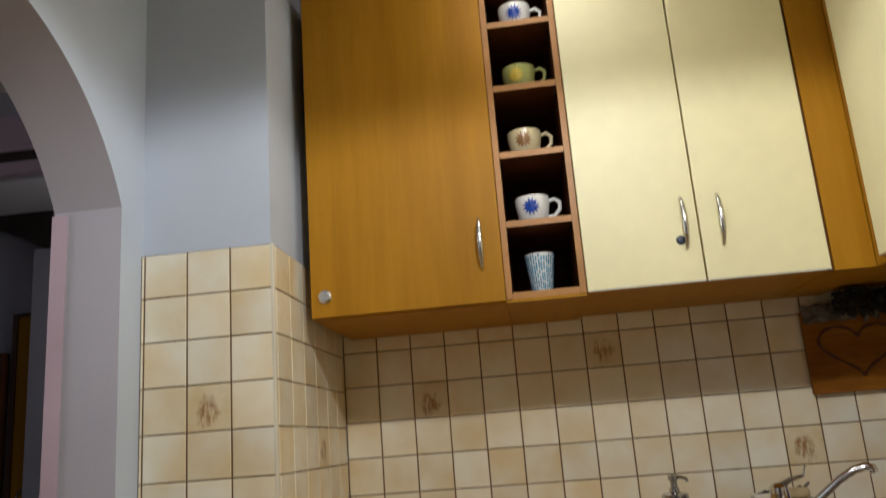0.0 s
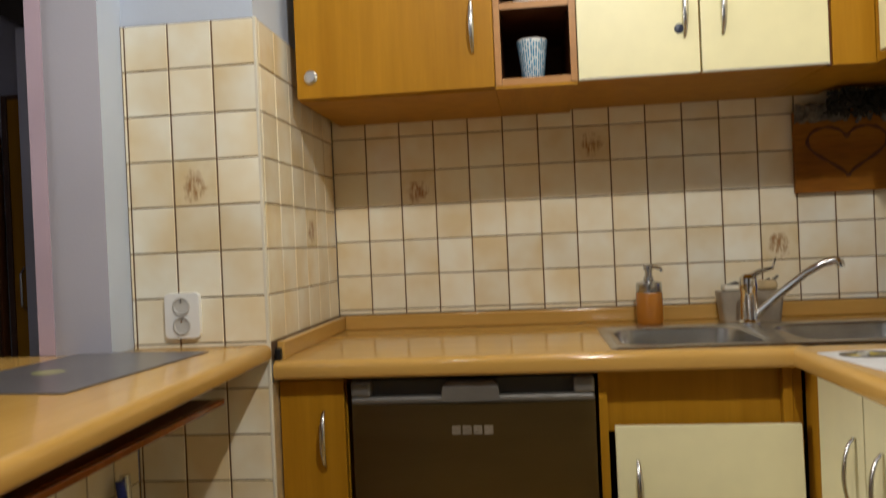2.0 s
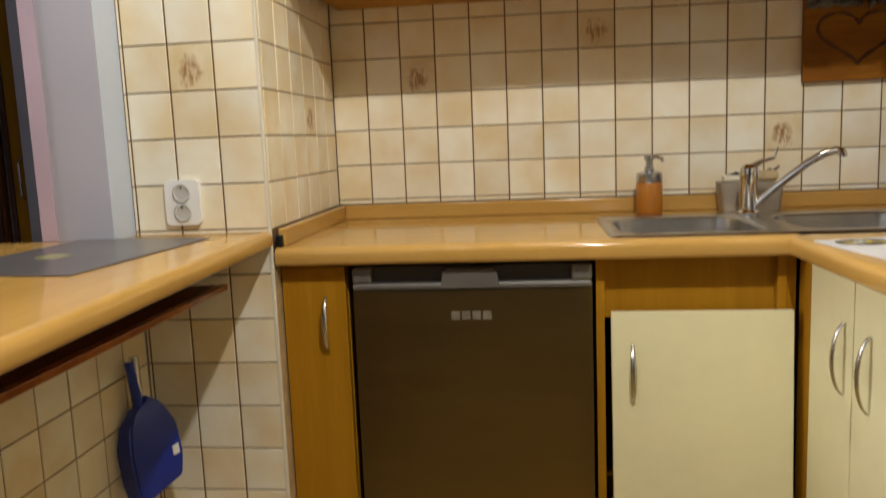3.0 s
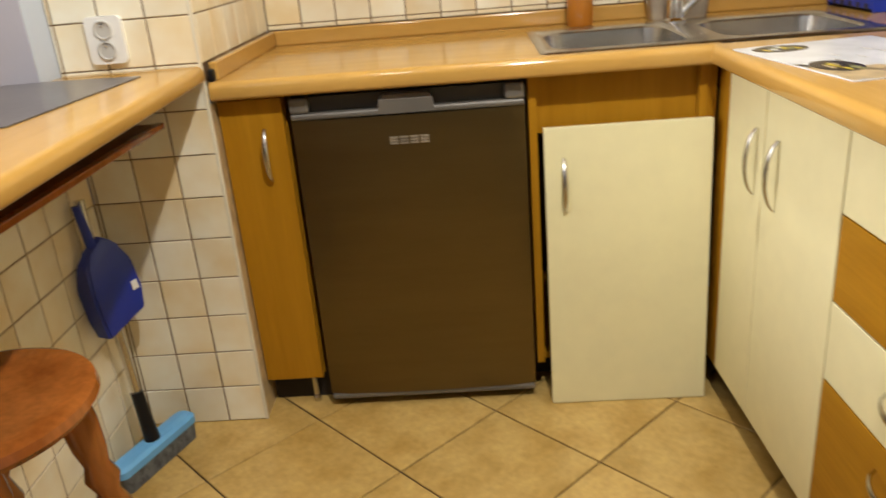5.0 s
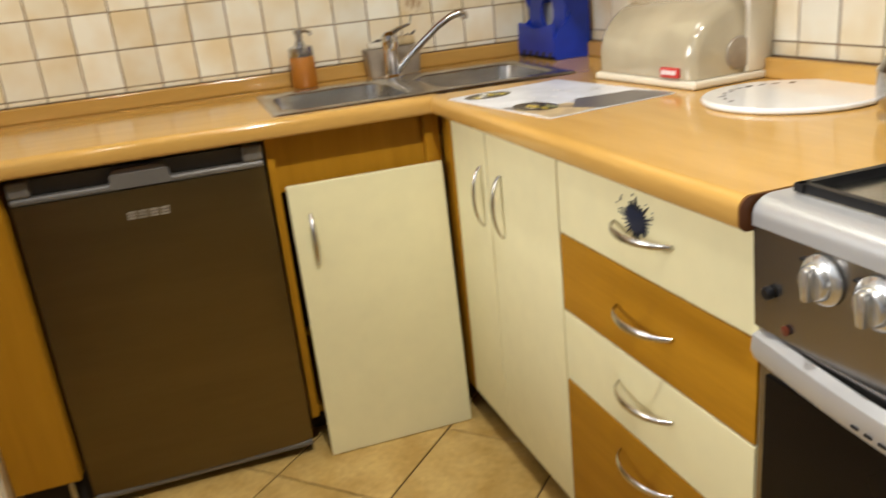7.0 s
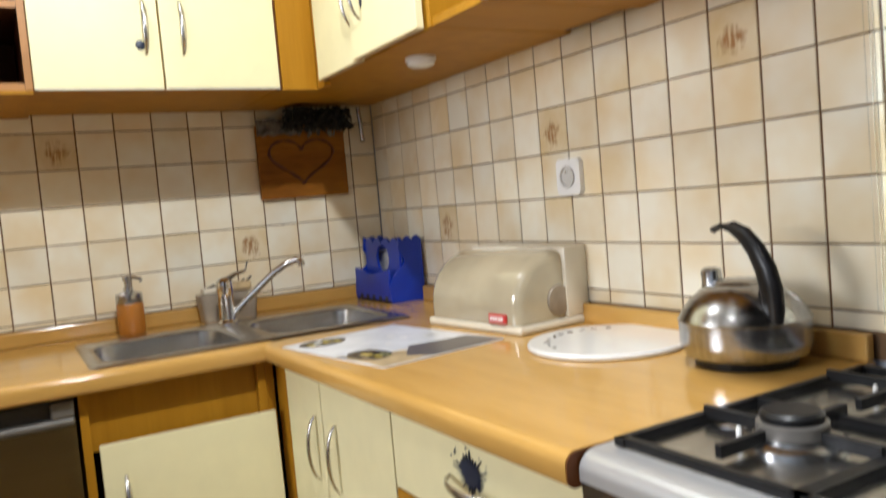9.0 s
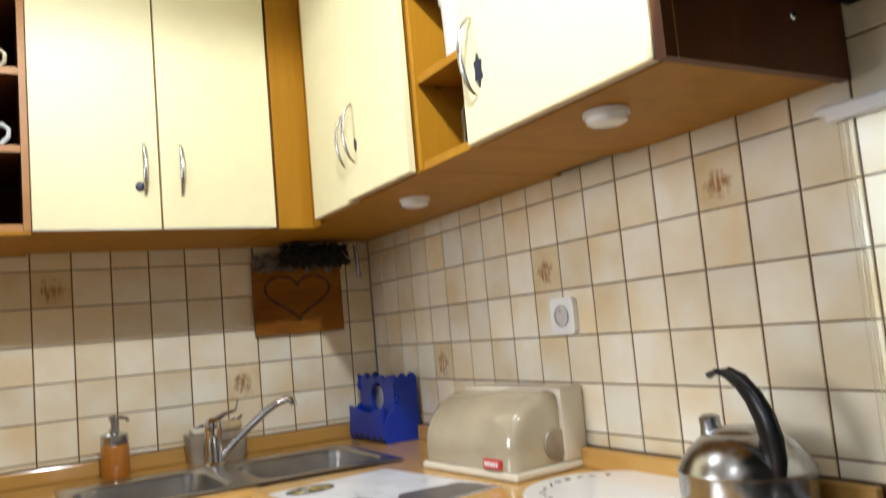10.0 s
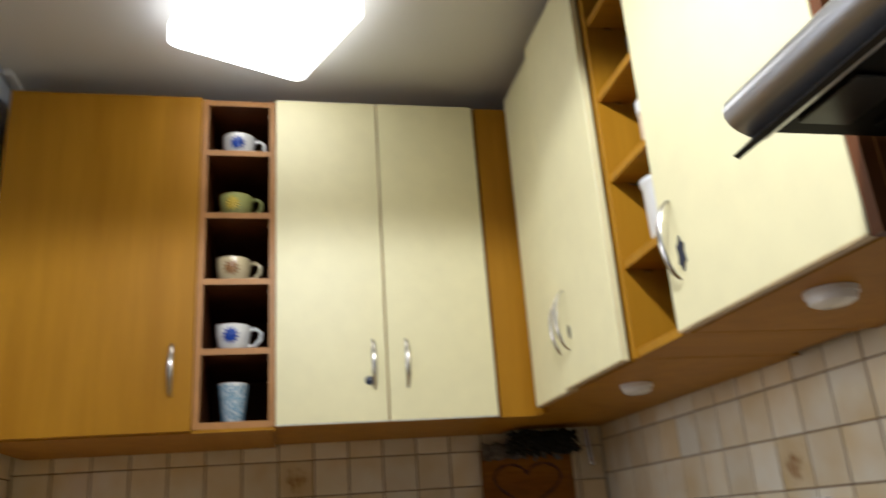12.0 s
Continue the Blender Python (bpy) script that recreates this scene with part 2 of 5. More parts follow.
M_GLASS = mat("clear_glass", (0.95, 0.97, 0.96), 0.03, vary=0.0, trans=1.0)
M_OVENG = mat("black_oven_glass", (0.008, 0.006, 0.005), 0.1, vary=0.1, spec=0.1)
M_COOKER = mat("silver_cooker_enamel", (0.33, 0.315, 0.30), 0.24, 0.95, vary=0.06, scale=4, bump=0.04, bump_scale=200)
M_HOB = mat("pale_silver_enamel", (0.50, 0.50, 0.50), 0.3, 0.45, vary=0.05, scale=4, bump=0.04, bump_scale=200)
M_VISOR = mat("satin_visor_steel", (0.66, 0.67, 0.69), 0.36, 1.0, scale=14, stretch=(4, 0.3, 4), grain=0.12, bump=0.05)
# near-black and dull, for the hood's underside box and filter
M_HOODB = mat("dull_black_hood_metal", (0.006, 0.006, 0.006), 0.6, spec=0.12, vary=0.2, scale=20, bump=0.1)
M_BEIGEP = mat("beige_print", (0.58, 0.44, 0.24), 0.3, vary=0.15, scale=30)
M_DOORD = mat("dark_walnut_door", (0.085, 0.038, 0.018), 0.4, scale=8, stretch=(2, 2, 0.2), grain=0.3, bump=0.05)
M_GLOW = emit("lamp_diffuser_glow", (1.0, 0.95, 0.86), 9.5)
M_SPLAT = mat("navy_rubber_sticker", (0.008, 0.016, 0.05), 0.4, vary=0.15)
M_SPICE = mat("orange_spice_jar", (0.72, 0.56, 0.40), 0.3, vary=0.1)


# ---------- building helpers ----------
def link(name, bm, material, smooth=False):
    me = bpy.data.meshes.new(name)
    bmesh.ops.recalc_face_normals(bm, faces=bm.faces)
    bm.to_mesh(me)
    bm.free()
    for m in material if isinstance(material, (list, tuple)) else (material,):
        me.materials.append(m)
    if smooth:
        me.polygons.foreach_set("use_smooth", [True] * len(me.polygons))
        me.set_sharp_from_angle(angle=radians(38))
    return new(name, me)


def part(name, bm, material, parent, label="", smooth=False):
    ob = link(name, bm, material, smooth)
    ob.parent = parent
    if label:
        ob["label"] = label
    return ob


def thing(name, label, category, group="", kind="", base=None):
    ob = new(name)
    ob.empty_display_size = 0.05
    tagged(ob, label, category, group, kind)
    if base:
        ob["base"] = base
    return ob


def settle(ob, x, y, z):
    """Puts the thing's own origin at its base, its parts staying where they are."""
    ob.location = (x, y, z)
    for c in ob.children:
        c.matrix_parent_inverse = Matrix.Translation((-x, -y, -z))
    return ob


def solid(name, bm, material, label, category, group="", kind="", smooth=False):
    return tagged(link(name, bm, material, smooth), label, category, group, kind)


def box(x0, x1, y0, y1, z0, z1, bev=0.0, seg=2, bm=None):
    bm = bm or bmesh.new()
    made = bmesh.ops.create_cube(bm, size=1)["verts"]
    for v in made:
        v.co = Vector(((x0 + x1) / 2 + v.co.x * (x1 - x0), (y0 + y1) / 2 + v.co.y * (y1 - y0), (z0 + z1) / 2 + v.co.z * (z1 - z0)))
    if bev:
        edges = list({e for v in made for e in v.link_edges})
        bmesh.ops.bevel(bm, geom=edges, offset=bev, segments=seg, affect="EDGES", profile=0.5)
    return bm


def lathe(rings, n=24, centre=(0, 0, 0), bm=None, axis="z"):
    """A turned solid from (radius, height) pairs."""
    bm = bm or bmesh.new()
    rows = []
    for r, h in rings:
        row = []
        for i in range(n):
            a = 2 * math.pi * i / n
            p = (r * math.cos(a), r * math.sin(a), h)
            p = {"z": p, "x": (h, p[0], p[1]), "y": (p[0], h, p[1])}[axis]
            row.append(bm.verts.new(Vector(p) + Vector(centre)))
        rows.append(row)
    for a, b in zip(rows, rows[1:]):
        for i in range(n):
            bm.faces.new((a[i], a[(i + 1) % n], b[(i + 1) % n], b[i]))
    if rings[0][0] > 1e-5:
        bm.faces.new(rows[0][::-1])
    if rings[-1][0] > 1e-5:
        bm.faces.new(rows[-1])
    bmesh.ops.remove_doubles(bm, verts=bm.verts, dist=1e-6)
    return bm


def tube(points, radius, n=10, bm=None, flat=1.0):
    """A rod along points; radius may be a list."""
    bm = bm or bmesh.new()
    pts = [Vector(p) for p in points]
    rad = radius if isinstance(radius, (list, tuple)) else [radius] * len(pts)
    rows, up = [], Vector((0.31, 0.22, 0.92))
    for i, p in enumerate(pts):
        d = (pts[min(i + 1, len(pts) - 1)] - pts[max(i - 1, 0)]).normalized()
        if abs(d.dot(up)) > 0.95:
            up = Vector((0.9, 0.3, 0.1))
        u = d.cross(up).normalized()
        w = d.cross(u)
        rows.append([bm.verts.new(p + rad[i] * (math.cos(2 * math.pi * k / n) * u + flat * math.sin(2 * math.pi * k / n) * w)) for k in range(n)])
    for a, b in zip(rows, rows[1:]):
        for k in range(n):
            bm.faces.new((a[k], a[(k + 1) % n], b[(k + 1) % n], b[k]))
    bm.faces.new(rows[0][::-1])
    bm.faces.new(rows[-1])
    return bm


def prism(outline, lo, hi, axis="z", bm=None):
    """A flat outline pushed along an axis from lo to hi."""
    bm = bm or bmesh.new()
    def at(a, b, h):
        return {"z": (a, b, h), "y": (a, h, b), "x": (h, a, b)}[axis]
    low = [bm.verts.new(at(a, b, lo)) for a, b in outline]
    top = [bm.verts.new(at(a, b, hi)) for a, b in outline]
    n = len(outline)
    bm.faces.new(low[::-1])
    bm.faces.new(top)
    for i in range(n):
        bm.faces.new((low[i], low[(i + 1) % n], top[(i + 1) % n], top[i]))
    return bm


def rounded(x0, x1, y0, y1, r, n=5):
    out = []
    for cx, cy, a0 in ((x1 - r, y1 - r, 0), (x0 + r, y1 - r, 90), (x0 + r, y0 + r, 180), (x1 - r, y0 + r, 270)):
        for i in range(n + 1):
            a = radians(a0 + 90 * i / n)
            out.append((cx + r * math.cos(a), cy + r * math.sin(a)))
    return out


def loft(rows, bm=None, cap=True):
    """A skin over equal loops of points."""
    bm = bm or bmesh.new()
    made = [[bm.verts.new(p) for p in row] for row in rows]
    n = len(made[0])
    for a, b in zip(made, made[1:]):
        for k in range(n):
            bm.faces.new((a[k], a[(k + 1) % n], b[(k + 1) % n], b[k]))
    if cap:
        bm.faces.new(made[0][::-1])
        bm.faces.new(made[-1])
    return bm


def bow_handle(parent, mid, along, out, length=0.132, depth=0.025):
    """An arched pull: mid on the door's face, along its length, out from the face."""
    mid, along, out = Vector(mid), Vector(along), Vector(out)
    across = along.cross(out)
    rows = []
    for i in range(15):
        s = -1 + i / 7
        p = mid + along * (s * length / 2) + out * (0.0032 + depth * (1 - s * s) ** 0.7)
        wide, thick = 0.0036 + 0.0030 * (1 - s * s), 0.0030 + 0.0008 * (1 - s * s)
        rows.append([p + across * (wide * math.cos(2 * math.pi * k / 10)) + out * (thick * math.sin(2 * math.pi * k / 10)) for k in range(10)])
    return part("handle", loft(rows), M_SATIN, parent, "bowed satin metal handle", True)


# ---------- structure ----------
def wall(name, bm, material, label):
    return solid(name, bm, material, label, "wall", kind="structure")


wall_back = wall("wall_back", box(-0.02, XR + 0.2, 0.008, 0.2, 0, CEIL + 0.1), [M_PAINT], "wall behind the sink, tiled above the worktop")
wall_right = wall("wall_right", box(XR + 0.008, XR + 0.2, YR, 0.008, 0, CEIL + 0.1), [M_PAINT], "wall behind the cooker, tiled cream")
wall_rear = wall("wall_rear", box(-2.6, XR + 0.2, YR - 0.2, YR, 0, CEIL + 0.1), [M_REAR], "unseen rear wall of the kitchen, darkened to cut bounce light")
pillar = wall("pillar_wall", box(XL, -0.008, YP + 0.008, 0.2, 0, CEIL + 0.1), [M_PAINT], "pillar painted grey-blue above cream tiles")

# wall with the arched hatch above the bar
AY, AZ, AR = -1.25, 1.468, 0.589
a0 = math.asin((1.727 - AZ) / AR)
curve = [(AY + AR * math.cos(a), AZ + AR * math.sin(a)) for a in [a0 + (math.pi - 2 * a0) * i / 72 for i in range(73)]]
y_lo, y_hi = curve[-1][0], curve[0][0]
bm = bmesh.new()
x_in, x_out, z_hi, z_lo = XL, -0.475, CEIL + 0.1, 0.868
def quad(*pts):
    bm.faces.new([bm.verts.new(p) for p in pts])
sides = [[(YP + 0.012, z_lo), (YP + 0.012, z_hi), (y_hi, z_hi), (y_hi, curve[0][1]), (y_hi, z_lo)],
         [(y_lo, z_lo), (y_lo, curve[-1][1]), (y_lo, z_hi), (YR, z_hi), (YR, z_lo)]]
sides += [[a, b, (b[0], z_hi), (a[0], z_hi)] for a, b in zip(curve, curve[1:])]
for x in (x_in, x_out):
    for f in sides:
        quad(*[(x, y, z) for y, z in f])
rim = [(y_hi, z_lo)] + curve + [(y_lo, z_lo)]
for a, b in zip(rim, rim[1:]):
    quad((x_in, *a), (x_in, *b), (x_out, *b), (x_out, *a))
    bm.faces.ensure_lookup_table()
    bm.faces[-1].material_index = 1
quad((x_in, YP + 0.012, z_lo), (x_in, YP + 0.012, z_hi), (x_out, YP + 0.012, z_hi), (x_out, YP + 0.012, z_lo))
bmesh.ops.remove_doubles(bm, verts=bm.verts, dist=1e-5)
wall_left = wall("wall_left", bm, [M_PAINT, M_LILAC], "grey-blue wall with an arched hatch over the bar")
wall("wall_left_low", box(-0.475, XL - 0.008, YR, YP + 0.012, 0, 0.868), [M_LILAC], "low wall under the bar, tiled cream")

floor = solid("floor", box(-2.6, XR + 0.2, YR - 0.2, 1.6, -0.12, -0.006), [M_FGROUT], "sandy beige floor tiles laid diagonally", "floor", kind="structure")
ceiling = solid("ceiling", box(-2.6, XR + 0.2, YR - 0.2, 1.6, CEIL, CEIL + 0.1), [M_CEIL], "plain white painted ceiling", "ceiling", kind="structure")

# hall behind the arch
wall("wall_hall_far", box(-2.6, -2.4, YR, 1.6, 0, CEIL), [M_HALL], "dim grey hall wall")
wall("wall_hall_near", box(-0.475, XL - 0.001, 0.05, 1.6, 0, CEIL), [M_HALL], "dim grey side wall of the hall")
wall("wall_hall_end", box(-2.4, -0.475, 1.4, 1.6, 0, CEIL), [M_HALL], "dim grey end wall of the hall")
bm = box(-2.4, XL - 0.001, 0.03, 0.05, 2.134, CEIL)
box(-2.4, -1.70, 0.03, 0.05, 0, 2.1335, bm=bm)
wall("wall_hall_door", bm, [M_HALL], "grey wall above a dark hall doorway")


# ---------- worktops ----------
def edge_profile(front, z_top, t=0.042, r=0.016, n=6):
    """Cross profile (offset, z) of a worktop with a rolled front edge; front is the offset of its nose."""
    pts = []
    for i in range(n + 1):
        a = radians(90 - 90 * i / n)
        pts.append((front - r + r * math.cos(a), z_top - r + r * math.sin(a)))
    for i in range(1, n + 1):
        a = radians(-90 * i / n)
        pts.append((front - r * 0.7 + r * 0.7 * math.cos(a), z_top - t + r * 0.7 + r * 0.7 * math.sin(a)))
    return pts


SINK = (0.742, 1.512, -0.585, -0.155)
top = thing("worktop", "glossy beech laminate worktop in an L, with upstands", "worktop")
# back run, in pieces round the sink cut-out
FY = -0.625
prof = [(-y, z) for y, z in edge_profile(-FY, ZC)]
def run_x(x0, x1, y_back):
    out = [(y_back, ZC)] + prof + [(y_back, ZC - 0.042)]
    return prism([(y, z) for y, z in out], x0, x1, "x")
part("board", run_x(0.004, SINK[0] + 0.01, -0.004), M_TOP, top, smooth=True)
part("board", run_x(SINK[0] + 0.01, 1.13, SINK[2] + 0.012), M_TOP, top, smooth=True)
part("board", box(SINK[0] + 0.01, XR - 0.004, SINK[3] - 0.012, -0.004, ZC - 0.042, ZC), M_TOP, top)
RX0, RX1 = 1.103, 1.128      # nose of the right run at the corner and at the cooker
YE = -1.692
rows = []
for y, nose in ((FY + 0.02, RX0), (YE, RX1)):
    pr = [(-x, z) for x, z in edge_profile(-nose, ZC)]
    back = XR - 0.004
    rows.append([(back, y, ZC)] + [(x, y, z) for x, z in pr] + [(back, y, ZC - 0.042)])
bm = loft(rows)
part("board", bm, M_TOPY, top, smooth=True)
part("board", box(SINK[1] - 0.01, XR - 0.004, FY + 0.02, SINK[3] - 0.012, ZC - 0.042, ZC), M_TOPY, top)
rows = []
for y in (YE - 0.0003, YE - 0.0025):
    pr = [(-x, z) for x, z in edge_profile(-(RX1 + 0.001), ZC - 0.001)]
    rows.append([(XR - 0.03, y, ZC - 0.001)] + [(x, y, z) for x, z in pr] + [(XR - 0.03, y, ZC - 0.041)])
part("end_band", loft(rows), M_DARKWOOD_SHADE, top, "brown end band")
part("upstand", box(0.022, XR - 0.022, -0.022, -0.004, ZC, ZC + 0.042, 0.004), M_TOP, top)
part("upstand", box(0.004, 0.022, FY + 0.03, -0.004, ZC, ZC + 0.042, 0.004), M_TOPY, top)
part("upstand", box(XR - 0.022, XR - 0.004, YE, -0.004, ZC, ZC + 0.042, 0.004), M_TOPY, top)
part("end_cap", box(0.004, 0.018, FY + 0.012, FY + 0.03, ZC + 0.0005, ZC + 0.028, 0.004), M_BLACK, top, "small black plastic end cap")
settle(top, 0.9, -0.3, ZC - 0.042)

# bar
bar = thing("bar_counter", "beech laminate bar counter running through the arched hatch", "bar counter")
ZB = 0.912
rows = []
for y, nose in ((YP - 0.002, 0.004), (-2.75, 0.078)):
    pr = edge_profile(nose, ZB, 0.037)
    rows.append([(XL + 0.006, y, ZB)] + [(x, y, z) for x, z in pr] + [(XL + 0.006, y, ZB - 0.037)])
part("board", loft(rows), M_TOPY, bar, smooth=True)
part("board", box(-0.62, XL + 0.006, y_lo + 0.003, y_hi - 0.003, ZB - 0.037, ZB, 0.004), M_TOPY, bar)
# shelf darkened to stand for the shade between it and the bar
part("shelf", box(XL + 0.002, -0.118, -2.7, YP - 0.02, 0.787, 0.797, 0.002), M_DARKWOOD_SHADE, bar)
part("edge_band", box(-0.1178, -0.10, -2.7, YP - 0.02, 0.786, 0.799, 0.002), M_STOOL, bar)
part("bracket", box(XL + 0.002, -0.08, -2.4, -2.38, 0.7975, ZB - 0.037), M_WOODH, bar)
settle(bar, -0.15, -1.6, 0.786)


# ---------- back base units ----------
def narrow_cabinet():
    c = thing("narrow_cabinet", "narrow beech base cabinet with one door", "cabinet")
    part("body", box(0.004, 0.152, -0.56, -0.02, 0.09, 0.826), M_WOOD, c)
    d = part("door", box(0.002, 0.15, -0.582, -0.563, 0.086, 0.822, 0.002), M_WOOD, c)
    bow_handle(d, (0.103, -0.582, 0.69), (0, 0, 1), (0, -1, 0), 0.128, 0.026)
    for x, y in ((0.118, -0.548), (0.118, -0.1), (0.03, -0.1)):
        part("foot", lathe([(0.012, 0), (0.012, 0.01), (0.008, 0.02), (0.008, 0.086)], 10, (x, y, 0)), M_SATIN, c)
    # near-black board set forward to hold the shade under the cabinet
    part("plinth", box(0.004, 0.166, -0.53, -0.52, 0.0, 0.09), M_DARK, c)
    settle(c, 0.078, -0.3, 0)


def fridge():
    f = thing("undercounter_fridge", "brown-grey metallic fridge under the worktop", "fridge")
    x0, x1, y = 0.168, 0.703, -0.592
    part("body", box(x0 + 0.004, x1 - 0.004, -0.535, -0.03, 0.03, 0.818, 0.004), M_BLACK, f)
    # door with a gently bowed front
    rows = []
    for z in (0.04, 0.05, 0.30, 0.72, 0.766):
        row = []
        for i in range(13):
            u = i / 12
            row.append((x0 + u * (x1 - x0), y - 0.006 * math.sin(math.pi * u) + (0.006 if i in (0, 12) else 0), z))
        row += [(x1, -0.54, z), (x0, -0.54, z)]
        rows.append(row)
    d = part("door", loft(rows), M_FRIDGE, f, "dark brushed door", True)
    top = part("door_top", box(x0, x1, -0.54, y + 0.022, 0.7665, 0.817, 0.003), M_GRIP, f)
    part("trim", box(x0, x1, y + 0.0, -0.56, 0.767, 0.782, 0.005), M_FRIDGET, top, "grey moulded trim")
    part("trim", box(x0, x0 + 0.045, y - 0.001, -0.545, 0.7825, 0.818, 0.006), M_FRIDGET, top)
    part("trim", box(x1 - 0.045, x1, y - 0.001, -0.545, 0.7825, 0.818, 0.006), M_FRIDGET, top)
    bridge = loft([[(0.37 + o, yy, zz), (0.50 - o, yy, zz), (0.50 - o, -0.55, zz), (0.37 + o, -0.55, zz)] for o, yy, zz in ((0, y - 0.004, 0.770), (0.004, y - 0.004, 0.802), (0.014, y + 0.004, 0.812))])
    part("grip_bridge", bridge, M_FRIDGET, top, "grey bridge between two grip recesses")
    part("bottom_edge", box(x0 + 0.002, x1 - 0.002, y - 0.004, -0.54, 0.026, 0.0395, 0.004), M_FRIDGET, f, "light metal bottom edge")
    # plain bars where the maker's badge sits
    for i in range(4):
        x = 0.392 + 0.0235 * i
        b = bmesh.new()
        for k in range(3):
            box(x, x + 0.019, y - 0.0105, y - 0.0045, 0.700 + 0.0065 * k, 0.704 + 0.0065 * k, bm=b)
        part("badge", b, M_CADDY, d, "small silver badge bars")
    for x in (x0 + 0.05, x1 - 0.05):
        part("foot", lathe([(0.018, 0), (0.018, 0.03)], 12, (x, -0.5, 0)), M_BLACK, f)
        part("foot", lathe([(0.018, 0), (0.018, 0.03)], 12, (x, -0.1, 0)), M_BLACK, f)
    settle(f, (x0 + x1) / 2, -0.3, 0)


def sink_cabinet():
    c = thing("sink_cabinet", "open beech sink base unit without its door", "cabinet")
    part("side", box(0.712, 0.73, -0.572, -0.02, 0.09, 0.826), M_WOOD, c)
    part("side", box(1.116, 1.134, -0.572, -0.02, 0.09, 0.826), M_WOOD, c)
    part("fascia", box(0.7305, 1.1, -0.552, -0.536, 0.69, 0.826), M_WOOD, c)
    part("post", box(1.095, 1.1155, -0.575, -0.54, 0.3, 0.826, 0.002), M_WOOD, c)
    part("base", box(0.7305, 1.1155, -0.55, -0.02, 0.09, 0.108), M_WOOD, c)
    # dark back puts the shade inside the open unit into its colour
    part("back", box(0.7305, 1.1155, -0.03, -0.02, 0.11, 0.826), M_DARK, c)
    part("plinth", box(0.71, 1.14, -0.47, -0.46, 0.0, 0.09), M_DARK, c)
    settle(c, 0.92, -0.3, 0)


def loose_door():
    d = thing("loose_cabinet_door", "cream cabinet door leaning against the sink unit, off its hinges", "cabinet door")
    part("panel", box(-0.196, 0.185, -0.018, 0, 0, 0.709, 0.0015), M_CREAM, d)
    bow_handle(d, (-0.152, -0.018, 0.575), (0, 0, 1), (0, -1, 0), 0.128)
    part("hinge", lathe([(0.0175, 0), (0.0175, 0.004)], 16, (0.155, 0.0, 0.6), axis="y"), M_SATIN, d)
    part("hinge", lathe([(0.0175, 0), (0.0175, 0.004)], 16, (0.155, 0.0, 0.1), axis="y"), M_SATIN, d)
    d.matrix_basis = pose(0.938, -0.615, 0.001, -2.7, 0, -0.7)


narrow_cabinet()
fridge()
sink_cabinet()
loose_door()


# ---------- right base units ----------
def front_x(y):
    return 1.142 + (1.168 - 1.142) * (-0.64 - y) / 1.05


RT = math.degrees(math.atan2(1.168 - 1.142, 1.05))
# these units are built with their front on local x = 0, running along local -y, then turned with the run
RUN = pose(1.142, -0.64, 0, 0, 0, RT)


def corner_cabinet():
    c = thing("corner_base_cabinet", "base cabinet with two cream doors", "cabinet")
    part("body", box(0.02, 0.5, -0.53, 0.02, 0.09, 0.826), M_CREAM, c)
    for y0, y1, hy in ((-0.205, -0.002, -0.172), (-0.53, -0.209, -0.279)):
        d = part("door", box(0, 0.018, y0, y1, 0.092, 0.823, 0.0015), M_CREAM, c)
        bow_handle(d, (0.0, hy, 0.665), (0, 0, 1), (-1, 0, 0), 0.138, 0.02)
    part("filler", box(0.002, 0.03, 0.0, 0.07, 0.09, 0.826), M_WOOD, c)
    part("plinth", box(0.06, 0.075, -0.53, 0.16, 0.0, 0.09), M_DARK, c)
    c.matrix_basis = RUN


def splat(parent, x, y, z, r):
    rnd = random.Random(8)
    pts = []
    for i in range(52):
        a = 2 * math.pi * i / 52
        q = r * (rnd.uniform(1.0, 1.75) if i % 2 else rnd.uniform(0.72, 0.95)) * (1.0 if 0 < a < math.pi else 0.8)
        pts.append((y + 1.22 * q * math.cos(a), z + q * math.sin(a)))
    part("splat_sticker", prism(pts, x - 0.003, x - 0.0005, "x"), M_SPLAT, parent, "navy splash-shaped sticker")
    for i in range(9):
        a, q = rnd.uniform(0.2, 3.0), r * rnd.uniform(1.5, 2.1)
        part("splat_drop", lathe([(0.0008 + 0.0016 * rnd.random(), -0.002), (0.0008, -0.0005)], 7, (x, y + 1.2 * q * math.cos(a), z + q * math.sin(a)), axis="x"), M_SPLAT, parent)


def drawer_unit():
    c = thing("drawer_unit", "four-drawer base unit with cream and beech fronts in turn", "drawers")
    part("body", box(0.02, 0.5, -1.048, -0.534, 0.09, 0.826), M_WOOD, c)
    for i, (z0, z1, m) in enumerate(((0.681, 0.824, M_CREAM), (0.530, 0.678, M_WOODH), (0.384, 0.527, M_CREAM), (0.10, 0.381, M_WOODH))):
        d = part("drawer", box(0, 0.018, -1.046, -0.535, z0, z1, 0.0015), m, c)
        hz = (0.751, 0.608, 0.469, 0.335)[i]
        bow_handle(d, (0.0, -0.800, hz), (0, 1, 0), (-1, 0, 0), 0.15, 0.032)
        if i == 0:
            splat(d, 0.0, -0.785, 0.766, 0.023)
    part("plinth", box(0.06, 0.075, -1.048, -0.534, 0.0, 0.09), M_DARK, c)
    c.matrix_basis = RUN


corner_cabinet()
drawer_unit()


